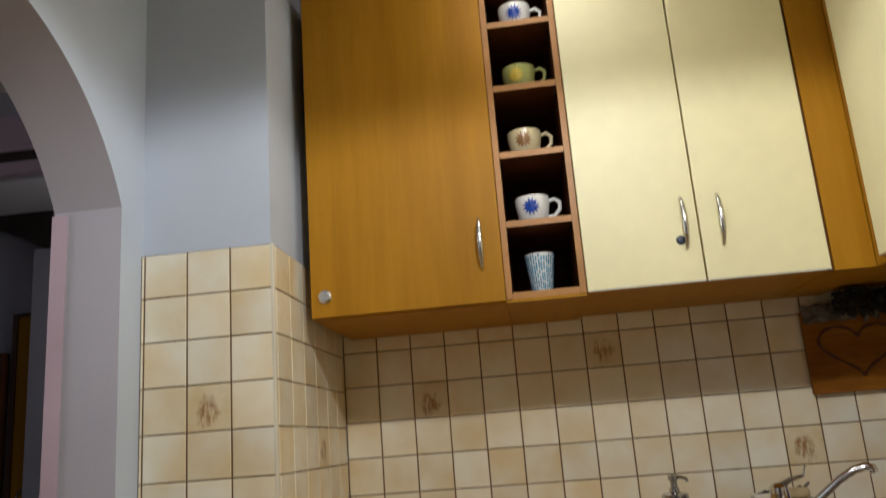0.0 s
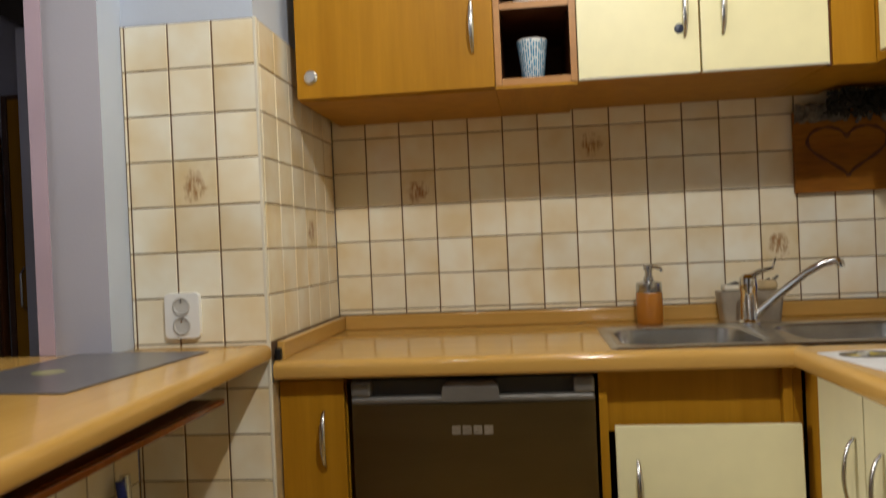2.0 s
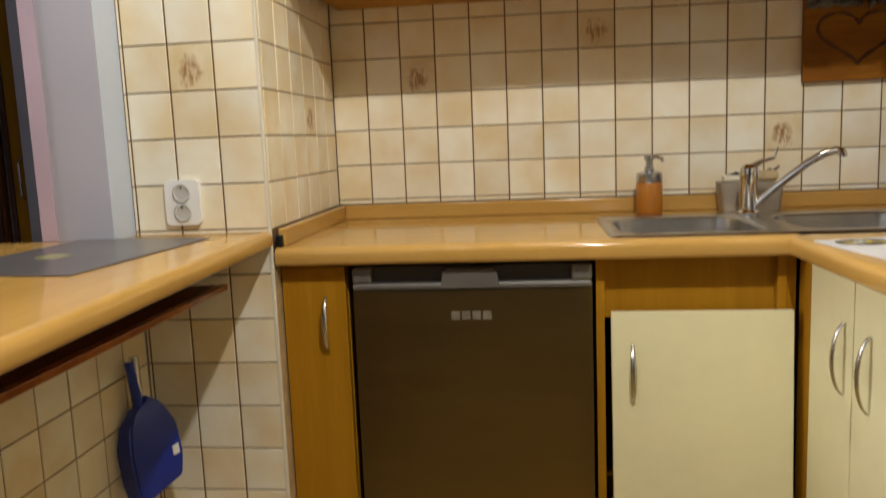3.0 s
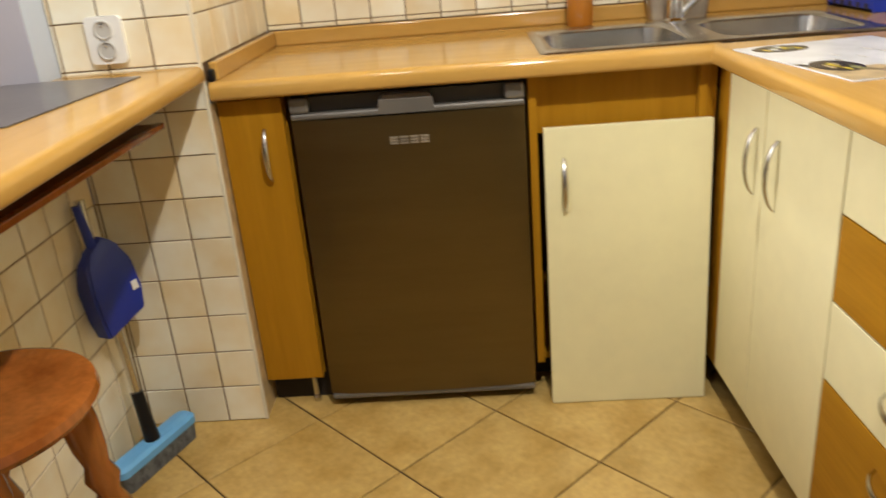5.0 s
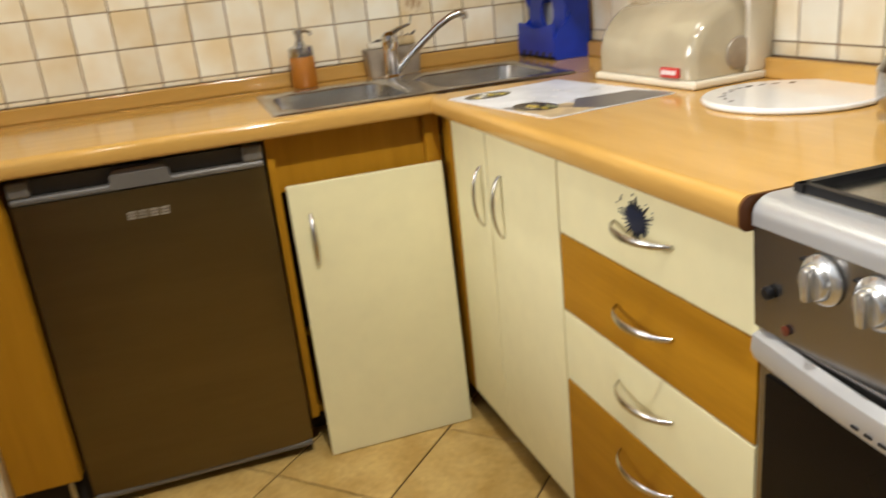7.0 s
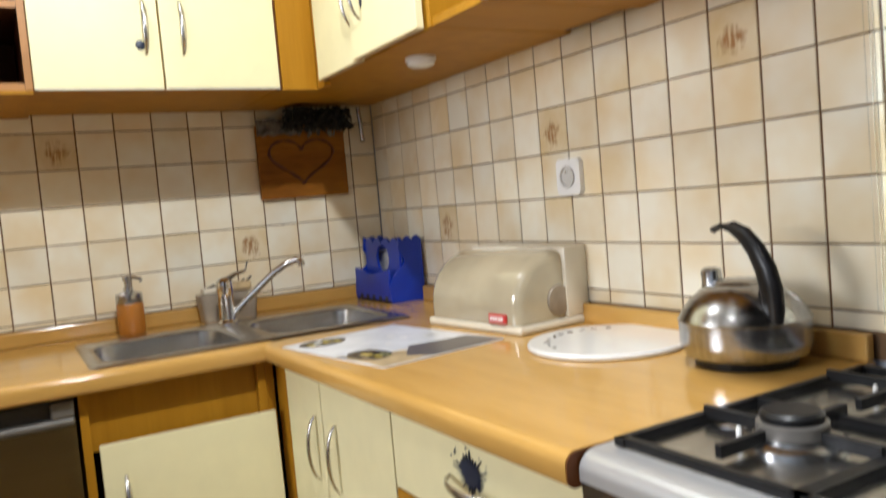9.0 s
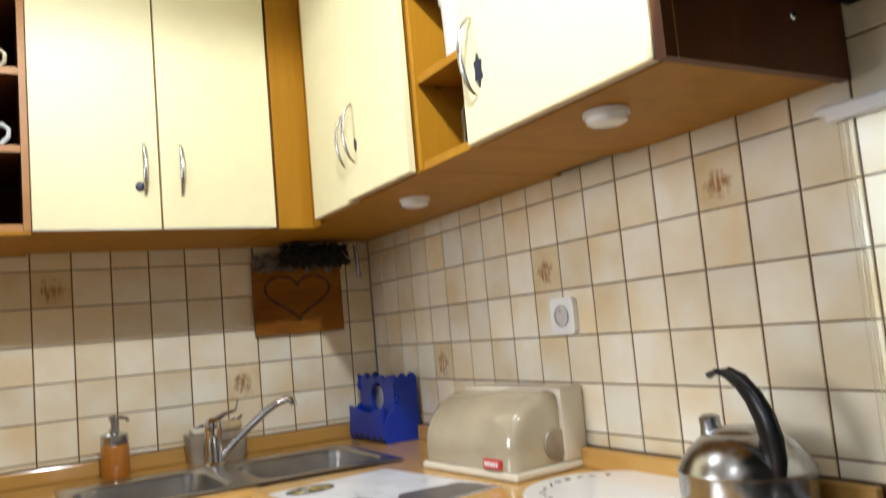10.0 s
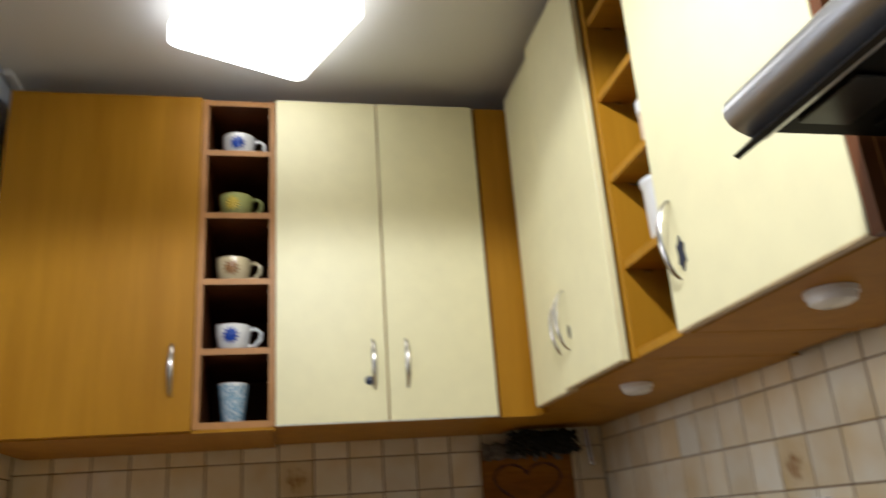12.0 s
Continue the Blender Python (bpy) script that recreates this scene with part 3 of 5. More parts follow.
def cooker():
    c = thing("gas_cooker", "silver freestanding gas cooker with black pan grates", "cooker")
    y1, y0, x0, x1 = YE - 0.006, YE - 0.506, 1.15, XR - 0.03
    part("body", box(x0 + 0.03, x1, y0, y1, 0.04, 0.845, 0.003), M_COOKER, c)
    part("plinth", box(x0 + 0.06, x1, y0 + 0.01, y1 - 0.01, 0.0, 0.04), M_BLACK, c)
    # hob tray with a rolled front
    hob = part("hob", prism([(x1, 0.846), (x1, 0.872)] + [(x0 + 0.02 - 0.027 * math.sin(radians(a)), 0.850 + 0.022 * math.cos(radians(a))) for a in range(0, 100, 12)] + [(x0 - 0.007, 0.838), (x0 + 0.03, 0.838)], y0, y1, "y"), M_HOB, c, "silver hob tray", True)
    part("well", box(x0 + 0.034, x1 - 0.05, y0 + 0.02, y1 - 0.02, 0.8722, 0.8745, 0.001), M_STEEL, hob, "steel burner well")
    for bx, by, r in ((x0 + 0.17, y1 - 0.145, 0.035), (x0 + 0.17, y0 + 0.145, 0.027), (x0 + 0.405, y1 - 0.145, 0.027), (x0 + 0.405, y0 + 0.145, 0.035)):
        b = part("burner", lathe([(r + 0.022, 0.8746), (r + 0.022, 0.879), (r + 0.014, 0.883), (r + 0.006, 0.8835), (r + 0.006, 0.886)], 28, (bx, by, 0)), M_STEEL, hob, "round gas burner", True)
        part("burner_crown", lathe([(r + 0.002, 0.8862), (r + 0.002, 0.899), (r - 0.004, 0.9005)], 28, (bx, by, 0)), M_FRIDGET, b, smooth=True)
        part("burner_cap", lathe([(r - 0.003, 0.9007), (r - 0.002, 0.908), (r - 0.006, 0.912), (0.0, 0.9125)], 28, (bx, by, 0)), M_IRON, b, smooth=True)
        part("spark_pin", lathe([(0.003, 0.8747), (0.003, 0.890), (0.0015, 0.893)], 8, (bx - 0.7 * r - 0.014, by + 0.7 * r + 0.014, 0)), M_WHITE, b)
    for ya, yb in ((y1 - 0.025, (y0 + y1) / 2 + 0.004), ((y0 + y1) / 2 - 0.004, y0 + 0.025)):
        g = bmesh.new()
        xa, xb, z = x0 + 0.039, x1 - 0.055, 0.884
        for p, q in (((xa, ya), (xb, ya)), ((xb, ya), (xb, yb)), ((xb, yb), (xa, yb)), ((xa, yb), (xa, ya)), ((0.5 * xa + 0.5 * xb, ya), (0.5 * xa + 0.5 * xb, yb))):
            lo = (min(p[0], q[0]) - 0.0045, max(p[0], q[0]) + 0.0045, min(p[1], q[1]) - 0.0045, max(p[1], q[1]) + 0.0045)
            box(*lo, z - 0.012, z + 0.001, bm=g)
        ym = (ya + yb) / 2
        for cx in (x0 + 0.17, x0 + 0.405):
            for dx, dy in ((1, 0), (-1, 0), (0, 1), (0, -1)):
                ax, ay = cx + 0.028 * dx, ym + 0.028 * dy
                ex, ey = cx + 0.10 * dx, ym + 0.105 * dy
                box(min(ax, ex) - 0.004, max(ax, ex) + 0.004, min(ay, ey) - 0.004, max(ay, ey) + 0.004, z - 0.004, z + 0.010, bm=g)
        for px in (xa, xb):
            for py in (ya, yb):
                box(px - 0.007, px + 0.007, py - 0.007, py + 0.007, 0.8746, z, bm=g)
        part("pan_grate", g, M_IRON, hob, "black iron pan grate")
    # sloping control panel with knobs
    panel = part("control_panel", prism([(x0 - 0.005, 0.8375), (x0 + 0.001, 0.712), (x0 + 0.034, 0.712), (x0 + 0.034, 0.8375)], y0, y1, "y"), M_COOKER, c, "silver sloping control panel")
    n = Vector((-0.998, 0, -0.055)).normalized()
    for i in range(5):
        m = Vector((x0 - 0.005, y1 - 0.106 - 0.071 * i, 0.806))
        k = lathe([(0.028, 0), (0.028, 0.003), (0.025, 0.006), (0.021, 0.008), (0.020, 0.013), (0.017, 0.016), (0, 0.016)], 28)
        box(-0.006, 0.006, -0.019, 0.019, 0.012, 0.025, 0.004, bm=k)
        k.transform(Matrix.Translation(m) @ n.to_track_quat("Z", "Y").to_matrix().to_4x4())
        part("knob", k, M_KNOB, panel, "silver rotary knob", True)
        part("dial_mark", box(m.x - 0.0032, m.x + 0.004, m.y + 0.022, m.y + 0.03, 0.820, 0.8225), M_BLACK, panel)
    b1 = lathe([(0.008, 0), (0.008, 0.006), (0.006, 0.008), (0, 0.008)], 14)
    b1.transform(Matrix.Translation((x0 - 0.004, y1 - 0.03, 0.765)) @ n.to_track_quat("Z", "Y").to_matrix().to_4x4())
    part("ignition_button", b1, M_BLACK, panel, smooth=True)
    b1 = lathe([(0.006, 0), (0.006, 0.002), (0, 0.003)], 12)
    b1.transform(Matrix.Translation((x0 - 0.002, y1 - 0.055, 0.727)) @ n.to_track_quat("Z", "Y").to_matrix().to_4x4())
    part("pilot_lamp", b1, M_PILOT, panel)
    door = part("oven_door", box(x0 + 0.006, x0 + 0.034, y0 + 0.004, y1 - 0.004, 0.26, 0.708, 0.004), M_COOKER, c)
    part("oven_window", box(x0 + 0.002, x0 + 0.0055, y0 + 0.02, y1 - 0.02, 0.30, 0.654, 0.001), M_OVENG, door, "black oven glass")
    rows = []
    for i in range(13):
        u = i / 12
        xx, yy = x0 + 0.006 - 0.024 * math.sin(math.pi * u), y1 - 0.003 - (y1 - y0 - 0.006) * u
        rows.append([(xx + 0.004, yy, 0.707), (xx - 0.010, yy, 0.702), (xx - 0.012, yy, 0.682), (xx - 0.006, yy, 0.669), (xx + 0.0095, yy, 0.666)])
    part("oven_handle", loft(rows), M_HOB, door, "bowed silver oven handle band", True)
    for i in range(9):
        u = 0.36 + 0.035 * i
        xx, yy = x0 - 0.0065 - 0.024 * math.sin(math.pi * u), y1 - 0.003 - (y1 - y0 - 0.006) * u
        part("vent_slot", box(xx - 0.001, xx + 0.004, yy - 0.006, yy + 0.003, 0.680, 0.683), M_BLACK, door)
    part("lower_drawer", box(x0 + 0.008, x0 + 0.034, y0 + 0.004, y1 - 0.004, 0.05, 0.255, 0.004), M_COOKER, c)
    settle(c, 1.42, (y0 + y1) / 2, 0)


cooker()


# ---------- wall units ----------
UB, UT = 1.487, 2.385     # underside and top of the wall units
UY = -0.42                # front of their carcasses


def wall_cabinet_wood():
    c = thing("wall_cabinet", "wall cabinet with one wide beech door", "cabinet", "wall units")
    part("body", box(0.03, 0.512, UY + 0.003, -0.004, UB - 0.008, UT), M_WOOD, c)
    d = part("door", box(0.03, 0.511, UY - 0.016, UY + 0.0005, UB - 0.005, UT - 0.002, 0.0015), M_WOOD, c)
    bow_handle(d, (0.462, UY - 0.016, 1.63), (0, 0, 1), (0, -1, 0), 0.13)
    k = lathe([(0.017, 0), (0.017, 0.003), (0.012, 0.006), (0.012, 0.010), (0, 0.010)], 18, (0.066, 0, 0), axis="y")
    k.transform(Matrix.Translation((0, UY - 0.016, 1.533)) @ Matrix.Scale(-1, 4, (0, 1, 0)))
    part("lock", k, M_SATIN, d, "round metal cam lock", True)
    settle(c, 0.27, -0.2, UB)


def niche(name_label, w, shelves, rail=0.015, depth=0.4, under=UB, board=M_WOOD, flat=M_WOODH, edge=None):
    """An open shelf column, its front on local y = 0, x from 0 to w."""
    c = thing("open_shelf_unit", name_label, "shelf unit", "wall units")
    part("side", box(0, rail, 0, depth, under, UT), board, c)
    part("side", box(w - rail, w, 0, depth, under, UT), board, c)
    if edge:
        for x in (0, w - rail):
            part("edge_band", box(x, x + rail, -0.0022, -0.0002, under, UT), edge, c, "pinkish beech edge band")
    # back kept dark brown to hold the shade deep in the shelves
    part("back", box(rail, w - rail, depth - 0.01, depth, under, UT), M_DARKWOOD_SHADE, c)
    for z in shelves:
        part("shelf", box(rail + 0.0005, w - rail - 0.0005, 0.004, depth - 0.011, z - 0.016, z, 0.001), flat, c)
        if edge:
            part("edge_band", box(rail + 0.0005, w - rail - 0.0005, 0.0016, 0.0038, z - 0.016, z), edge, c, "pinkish beech edge band")
    if edge:
        part("bottom", box(0, w, 0, depth, under - 0.0085, under - 0.0005), M_WOODH, c)
    for z in shelves[1:]:
        for x in (rail + 0.004, w - rail - 0.004):
            part("shelf_pin", lathe([(0.003, 0), (0.003, 0.016)], 8, (x, 0.04, z - 0.02), axis="y"), M_SATIN, c)
    return c


SH = [1.503, 1.684, 1.866, 2.049, 2.232, UT]
wall_cabinet_wood()
# this column's boards are darkened to carry the shade inside it
n1 = niche("narrow open beech shelves holding cups", 0.193, SH, depth=0.41, board=M_DARKWOOD_SHADE, flat=M_DARKWOOD_SHADE, edge=M_EDGEB)
n1.matrix_basis = pose(0.513, UY, 0)


def wall_cabinet_cream():
    c = thing("wall_cabinet", "wall cabinet with two cream doors", "cabinet", "wall units")
    part("body", box(0.707, 1.27, UY + 0.003, -0.004, UB, UT), M_WOOD, c)
    for x0, x1, hx in ((0.708, 0.9843, 0.951), (0.9887, 1.268, 1.036)):
        d = part("door", box(x0, x1, UY - 0.016, UY + 0.0005, UB + 0.001, UT - 0.002, 0.0015), M_CREAM, c)
        bow_handle(d, (hx, UY - 0.016, 1.63), (0, 0, 1), (0, -1, 0), 0.128)
        part("edge_band", box(x0, x1, UY - 0.0163, UY + 0.0005, UB - 0.0014, UB + 0.0006), M_EDGE, d, "white edge band")
    s = lathe([(0.012, 0), (0.010, 0.004), (0, 0.005)], 9, (0.94, 0, 0), axis="y")
    s.transform(Matrix.Translation((0, UY - 0.016, 1.588)) @ Matrix.Scale(-1, 4, (0, 1, 0)))
    part("splat_sticker", s, M_SPLAT, c, "small navy sticker beside the handle")
    settle(c, 0.99, -0.2, UB)


wall_cabinet_cream()
UBR = 1.497               # underside of the right wall units
XU = 1.372                # front of the right carcasses
filler = thing("corner_filler", "beech filler panel in the corner of the wall units", "filler panel", "wall units")
# dark strip stands in for the shade in the narrow gap
part("joint", box(1.2705, 1.2775, UY, UY + 0.012, UB - 0.004, UT), M_DARKWOOD_SHADE, filler, "dark strip for the shade in the gap")
part("panel", box(1.278, 1.37, UY - 0.006, UY + 0.01, UB - 0.004, UT), M_WOOD, filler)
part("panel", box(XU + 0.0005, XU + 0.016, UY - 0.058, UY - 0.0065, UB - 0.004, UT), M_WOOD, filler)
part("corner_body", box(XU + 0.0165, XR - 0.004, -0.4785, -0.004, UBR, UT), M_WOOD, filler)
part("corner_body", box(1.274, XU + 0.016, UY + 0.0105, -0.004, UB, UT), M_WOOD, filler)
settle(filler, 1.32, UY, UB)


def right_cabinet(y1, y0, doors, label, end=False):
    c = thing("wall_cabinet", label, "cabinet", "wall units")
    part("body", box(XU, XR - 0.004, y0, y1, UBR, UT), M_WOOD, c)
    for a, b, x, hy, sticker in doors:
        d = part("door", box(x, x + 0.016, b, a, UBR + 0.001, UT - 0.002, 0.0015), M_CREAM, c)
        bow_handle(d, (x, hy, 1.64), (0, 0, 1), (-1, 0, 0), 0.136)
        part("edge_band", box(x - 0.0003, x + 0.016, b, a, UBR - 0.0014, UBR + 0.0006), M_BEIGEP, d, "beige edge band")
        if sticker:
            pts = [(hy - 0.012 * sticker + sticker * (0.013 if i % 2 else 0.008) * math.cos(i * 0.52), 1.612 + sticker * (0.030 if i % 2 else 0.021) * math.sin(i * 0.52)) for i in range(12)]
            part("splat_sticker", prism(pts, x - 0.003, x - 0.0005, "x"), M_SPLAT, d, "navy splash-shaped sticker")
    if end:
        part("end_panel", box(1.3465, XR - 0.004, y0 - 0.018, y0 - 0.0005, UBR - 0.004, UT), M_DARKWOOD_SHADE, c, "dark brown end panel")
        part("edge_line", box(1.366, 1.3675, y0 - 0.0192, y0 - 0.0182, UBR - 0.004, UT), M_EDGEB, c, "pale edge line on the end panel")
        part("screw_cap", lathe([(0.006, 0), (0.005, -0.002), (0, -0.0025)], 12, (1.60, y0 - 0.0185, 1.575), axis="y"), M_SATIN, c)
    settle(c, 1.55, (y0 + y1) / 2, UBR)


right_cabinet(-0.479, -1.055, ((-0.481, -0.738, 1.356, -0.728, 0), (-0.741, -1.053, 1.340, -0.806, 0.5)), "wall cabinet with two cream doors, one slightly proud")
n2 = niche("narrow open beech shelves holding jars and glass", 0.205, [SH[0] + 0.01] + SH[1:], depth=0.33, under=UBR)
n2.matrix_basis = pose(XU - 0.012, -1.058, 0, 0, 0, -90)
right_cabinet(-1.266, -1.712, ((-1.268, -1.71, 1.345, -1.312, 1.0),), "wall cabinet with one cream door beside the hood", True)


# ---------- hood and ceiling lamp ----------
def hood():
    h = thing("cooker_hood", "silver and black cooker hood above the cooker", "cooker hood")
    y1, y0 = -1.742, -2.32
    part("body", prism([(1.225, 1.600), (1.225, 1.648), (1.44, 1.660), (1.47, 1.72), (XR - 0.004, 1.72), (XR - 0.004, 1.600)], y0, y1, "y"), M_HOODB, h, "black underside box")
    visor = []
    for i in range(11):
        a = radians(-75 + 165 * i / 10)
        visor.append((1.232 - 0.055 * math.cos(a), 1.620 + 0.031 * math.sin(a)))
    part("visor", prism(visor + [(1.224, 1.652), (1.224, 1.592)], y0, y1, "y"), M_VISOR, h, "curved brushed steel visor", True)
    part("glass_lip", prism([(1.183, 1.574), (1.189, 1.570), (1.212, 1.588), (1.207, 1.594)], y0, y1 + 0.006, "y"), M_BLACK, h, "thin dark lip")
    part("grease_filter", box(1.33, 1.66, y0 + 0.03, y1 - 0.03, 1.594, 1.5995, 0.002), M_HOODB, h)
    part("switch_panel", box(1.24, 1.30, y1 - 0.12, y1 - 0.03, 1.5945, 1.5995, 0.002), M_BLACK, h)
    part("chimney", box(1.48, XR - 0.004, y0 + 0.08, y1 - 0.08, 1.7205, UT, 0.004), M_DARKWOOD_SHADE, h)
    settle(h, 1.5, (y0 + y1) / 2, 1.6)


hood()
lampth = thing("ceiling_light", "square white ceiling light, switched on", "ceiling light")
part("tray", prism(rounded(-0.17, 0.17, -0.17, 0.17, 0.02), 0.045, 0.0695), M_WHITE, lampth)
part("diffuser", prism(rounded(-0.181, 0.181, -0.181, 0.181, 0.028), 0.0, 0.0445), M_GLOW, lampth, "glowing opal diffuser")
lampth.matrix_basis = pose(0.681, -0.760, CEIL - 0.07, 0, 0, 24.4)
tagged(solid("ceiling_trim", box(-0.004, 0.02, UY, -0.012, CEIL - 0.022, CEIL - 0.0005, 0.006), M_CEIL, "white moulding at the ceiling edge", "trim", kind="structure"))


def puck(x, y):
    p = thing("puck_light", "round white puck light under the wall units, switched off", "light", "puck lights")
    part("base", lathe([(0.036, 0.0), (0.036, -0.008)][::-1], 28, (0, 0, 0)), M_WHITE, p, smooth=True)
    part("lens", lathe([(0.0, -0.024), (0.02, -0.023), (0.031, -0.018), (0.034, -0.0085)], 28, (0, 0, 0)), M_CERAM, p, smooth=True)
    p.matrix_basis = pose(x, y, UBR - 0.0005)


puck(1.49, -0.785)
puck(1.452, -1.50)


# ---------- sink, tap and what stands round it ----------
def sink():
    s = thing("double_sink", "stainless steel double-bowl sink set into the worktop", "sink")
    x0, x1, y0, y1 = SINK
    z = ZC + 0.004
    bowls = ((x0 + 0.035, x0 + 0.345, y0 + 0.045, y1 - 0.075), (x0 + 0.425, x1 - 0.035, y0 + 0.045, y1 - 0.075))
    bm = bmesh.new()
    def loop(pts, h):
        return [bm.verts.new((a, b, h)) for a, b in pts]
    rim = loop(rounded(x0, x1, y0, y1, 0.02), ZC + 0.0005)
    lip = loop(rounded(x0 + 0.006, x1 - 0.006, y0 + 0.006, y1 - 0.006, 0.018), z)
    n = len(rim)
    for k in range(n):
        bm.faces.new((rim[k], rim[(k + 1) % n], lip[(k + 1) % n], lip[k]))
    edges = [bm.edges.get((lip[k], lip[(k + 1) % n])) for k in range(n)]
    for a0_, a1_, b0_, b1_ in bowls:
        rings = [loop(rounded(a0_ - o, a1_ + o, b0_ - o, b1_ + o, r, 6), h) for o, r, h in ((0.006, 0.06, z), (0.0, 0.058, z - 0.005), (-0.012, 0.055, z - 0.13), (-0.035, 0.05, z - 0.15))]
        m = len(rings[0])
        for a, b in zip(rings, rings[1:]):
            for k in range(m):
                bm.faces.new((a[k], a[(k + 1) % m], b[(k + 1) % m], b[k]))
        bm.faces.new(rings[-1])
        edges += [bm.edges.get((rings[0][k], rings[0][(k + 1) % m])) for k in range(m)]
    bmesh.ops.triangle_fill(bm, use_beauty=True, edges=edges)
    body = part("basin", bm, M_SINK, s, smooth=True)
    for a0_, a1_, b0_, b1_ in bowls:
        part("drain", lathe([(0.04, 0), (0.036, 0.004), (0.02, 0.002), (0, 0.002)], 20, ((a0_ + a1_) / 2, (b0_ + b1_) / 2, z - 0.1495)), M_CHROME, body)
    settle(s, (x0 + x1) / 2, (y0 + y1) / 2, ZC)


def tap():
    t = thing("mixer_tap", "chrome single-lever mixer tap on the sink rim", "tap")
    bx, by, z = 1.128, -0.212, ZC + 0.0045
    part("base", lathe([(0.028, 0), (0.028, 0.006), (0.022, 0.012), (0.021, 0.075), (0.024, 0.095), (0.022, 0.118), (0.012, 0.128), (0, 0.129)], 24, (bx, by, z)), M_CHROME, t, smooth=True)
    part("spout", tube([(bx + 0.012, by - 0.006, z + 0.02), (bx + 0.06, by - 0.02, z + 0.068), (bx + 0.13, by - 0.04, z + 0.128), (bx + 0.165, by - 0.052, z + 0.150), (bx + 0.19, by - 0.058, z + 0.157), (bx + 0.203, by - 0.062, z + 0.152), (bx + 0.205, by - 0.063, z + 0.14)], [0.010, 0.010, 0.010, 0.010, 0.0105, 0.011, 0.011], 12), M_CHROME, t, smooth=True)
    part("lever", tube([(bx, by, z + 0.118), (bx + 0.03, by - 0.008, z + 0.135), (bx + 0.058, by - 0.014, z + 0.142), (bx + 0.066, by - 0.016, z + 0.168)], [0.014, 0.010, 0.006, 0.003], 10, flat=0.6), M_CHROME, t, smooth=True)
    settle(t, bx, by, z)


def dispenser():
    s = thing("soap_dispenser", "amber soap dispenser with a steel pump", "soap dispenser")
    part("bottle", lathe([(0.033, 0), (0.036, 0.004), (0.036, 0.082), (0.034, 0.086)], 24), M_SOAP, s, "amber orange bottle", True)
    part("collar", lathe([(0.0345, 0.0865), (0.0355, 0.09), (0.0345, 0.112), (0.014, 0.118), (0.013, 0.128), (0.009, 0.13), (0.009, 0.146), (0.013, 0.148), (0.013, 0.16), (0.006, 0.163), (0, 0.163)], 24), M_STEEL, s, "steel pump", True)
    part("nozzle", tube([(0, 0, 0.154), (0.018, -0.008, 0.155), (0.032, -0.014, 0.150), (0.034, -0.015, 0.142)], 0.0045, 8), M_STEEL, s, smooth=True)
    s.matrix_basis = pose(0.897, -0.085, ZC + 0.0005)


def caddy():
    c = thing("sponge_caddy", "grey steel sponge caddy behind the tap", "sponge holder")
    part("tray", loft([[(x, y, z) for x, y in rounded(-0.075 - o, 0.075 + o, -0.035, 0.035, 0.012)] for o, z in ((0, 0), (0.01, 0.08))]), M_CADDY, c, smooth=True)
    part("sponge", box(-0.07, -0.01, -0.022, 0.022, 0.0806, 0.098, 0.006), M_BREADB, c, "worn beige sponge")
    part("cloth", box(0.0, 0.072, -0.024, 0.024, 0.0806, 0.108, 0.010, 3), M_BEIGEP, c, "folded beige cloth", True)
    for i in range(6):
        a = -0.065 + 0.022 * i
        part("bristle_brush", tube([(a, 0.0, 0.09), (a + 0.03, -0.012, 0.105 + 0.007 * (i % 3))], [0.006, 0.003], 6), M_BARK, c)
    c.matrix_basis = pose(1.165, -0.075, ZC + 0.0005)


NH = (1.592, -0.302, 1.5)   # near corner and turn of the napkin holder


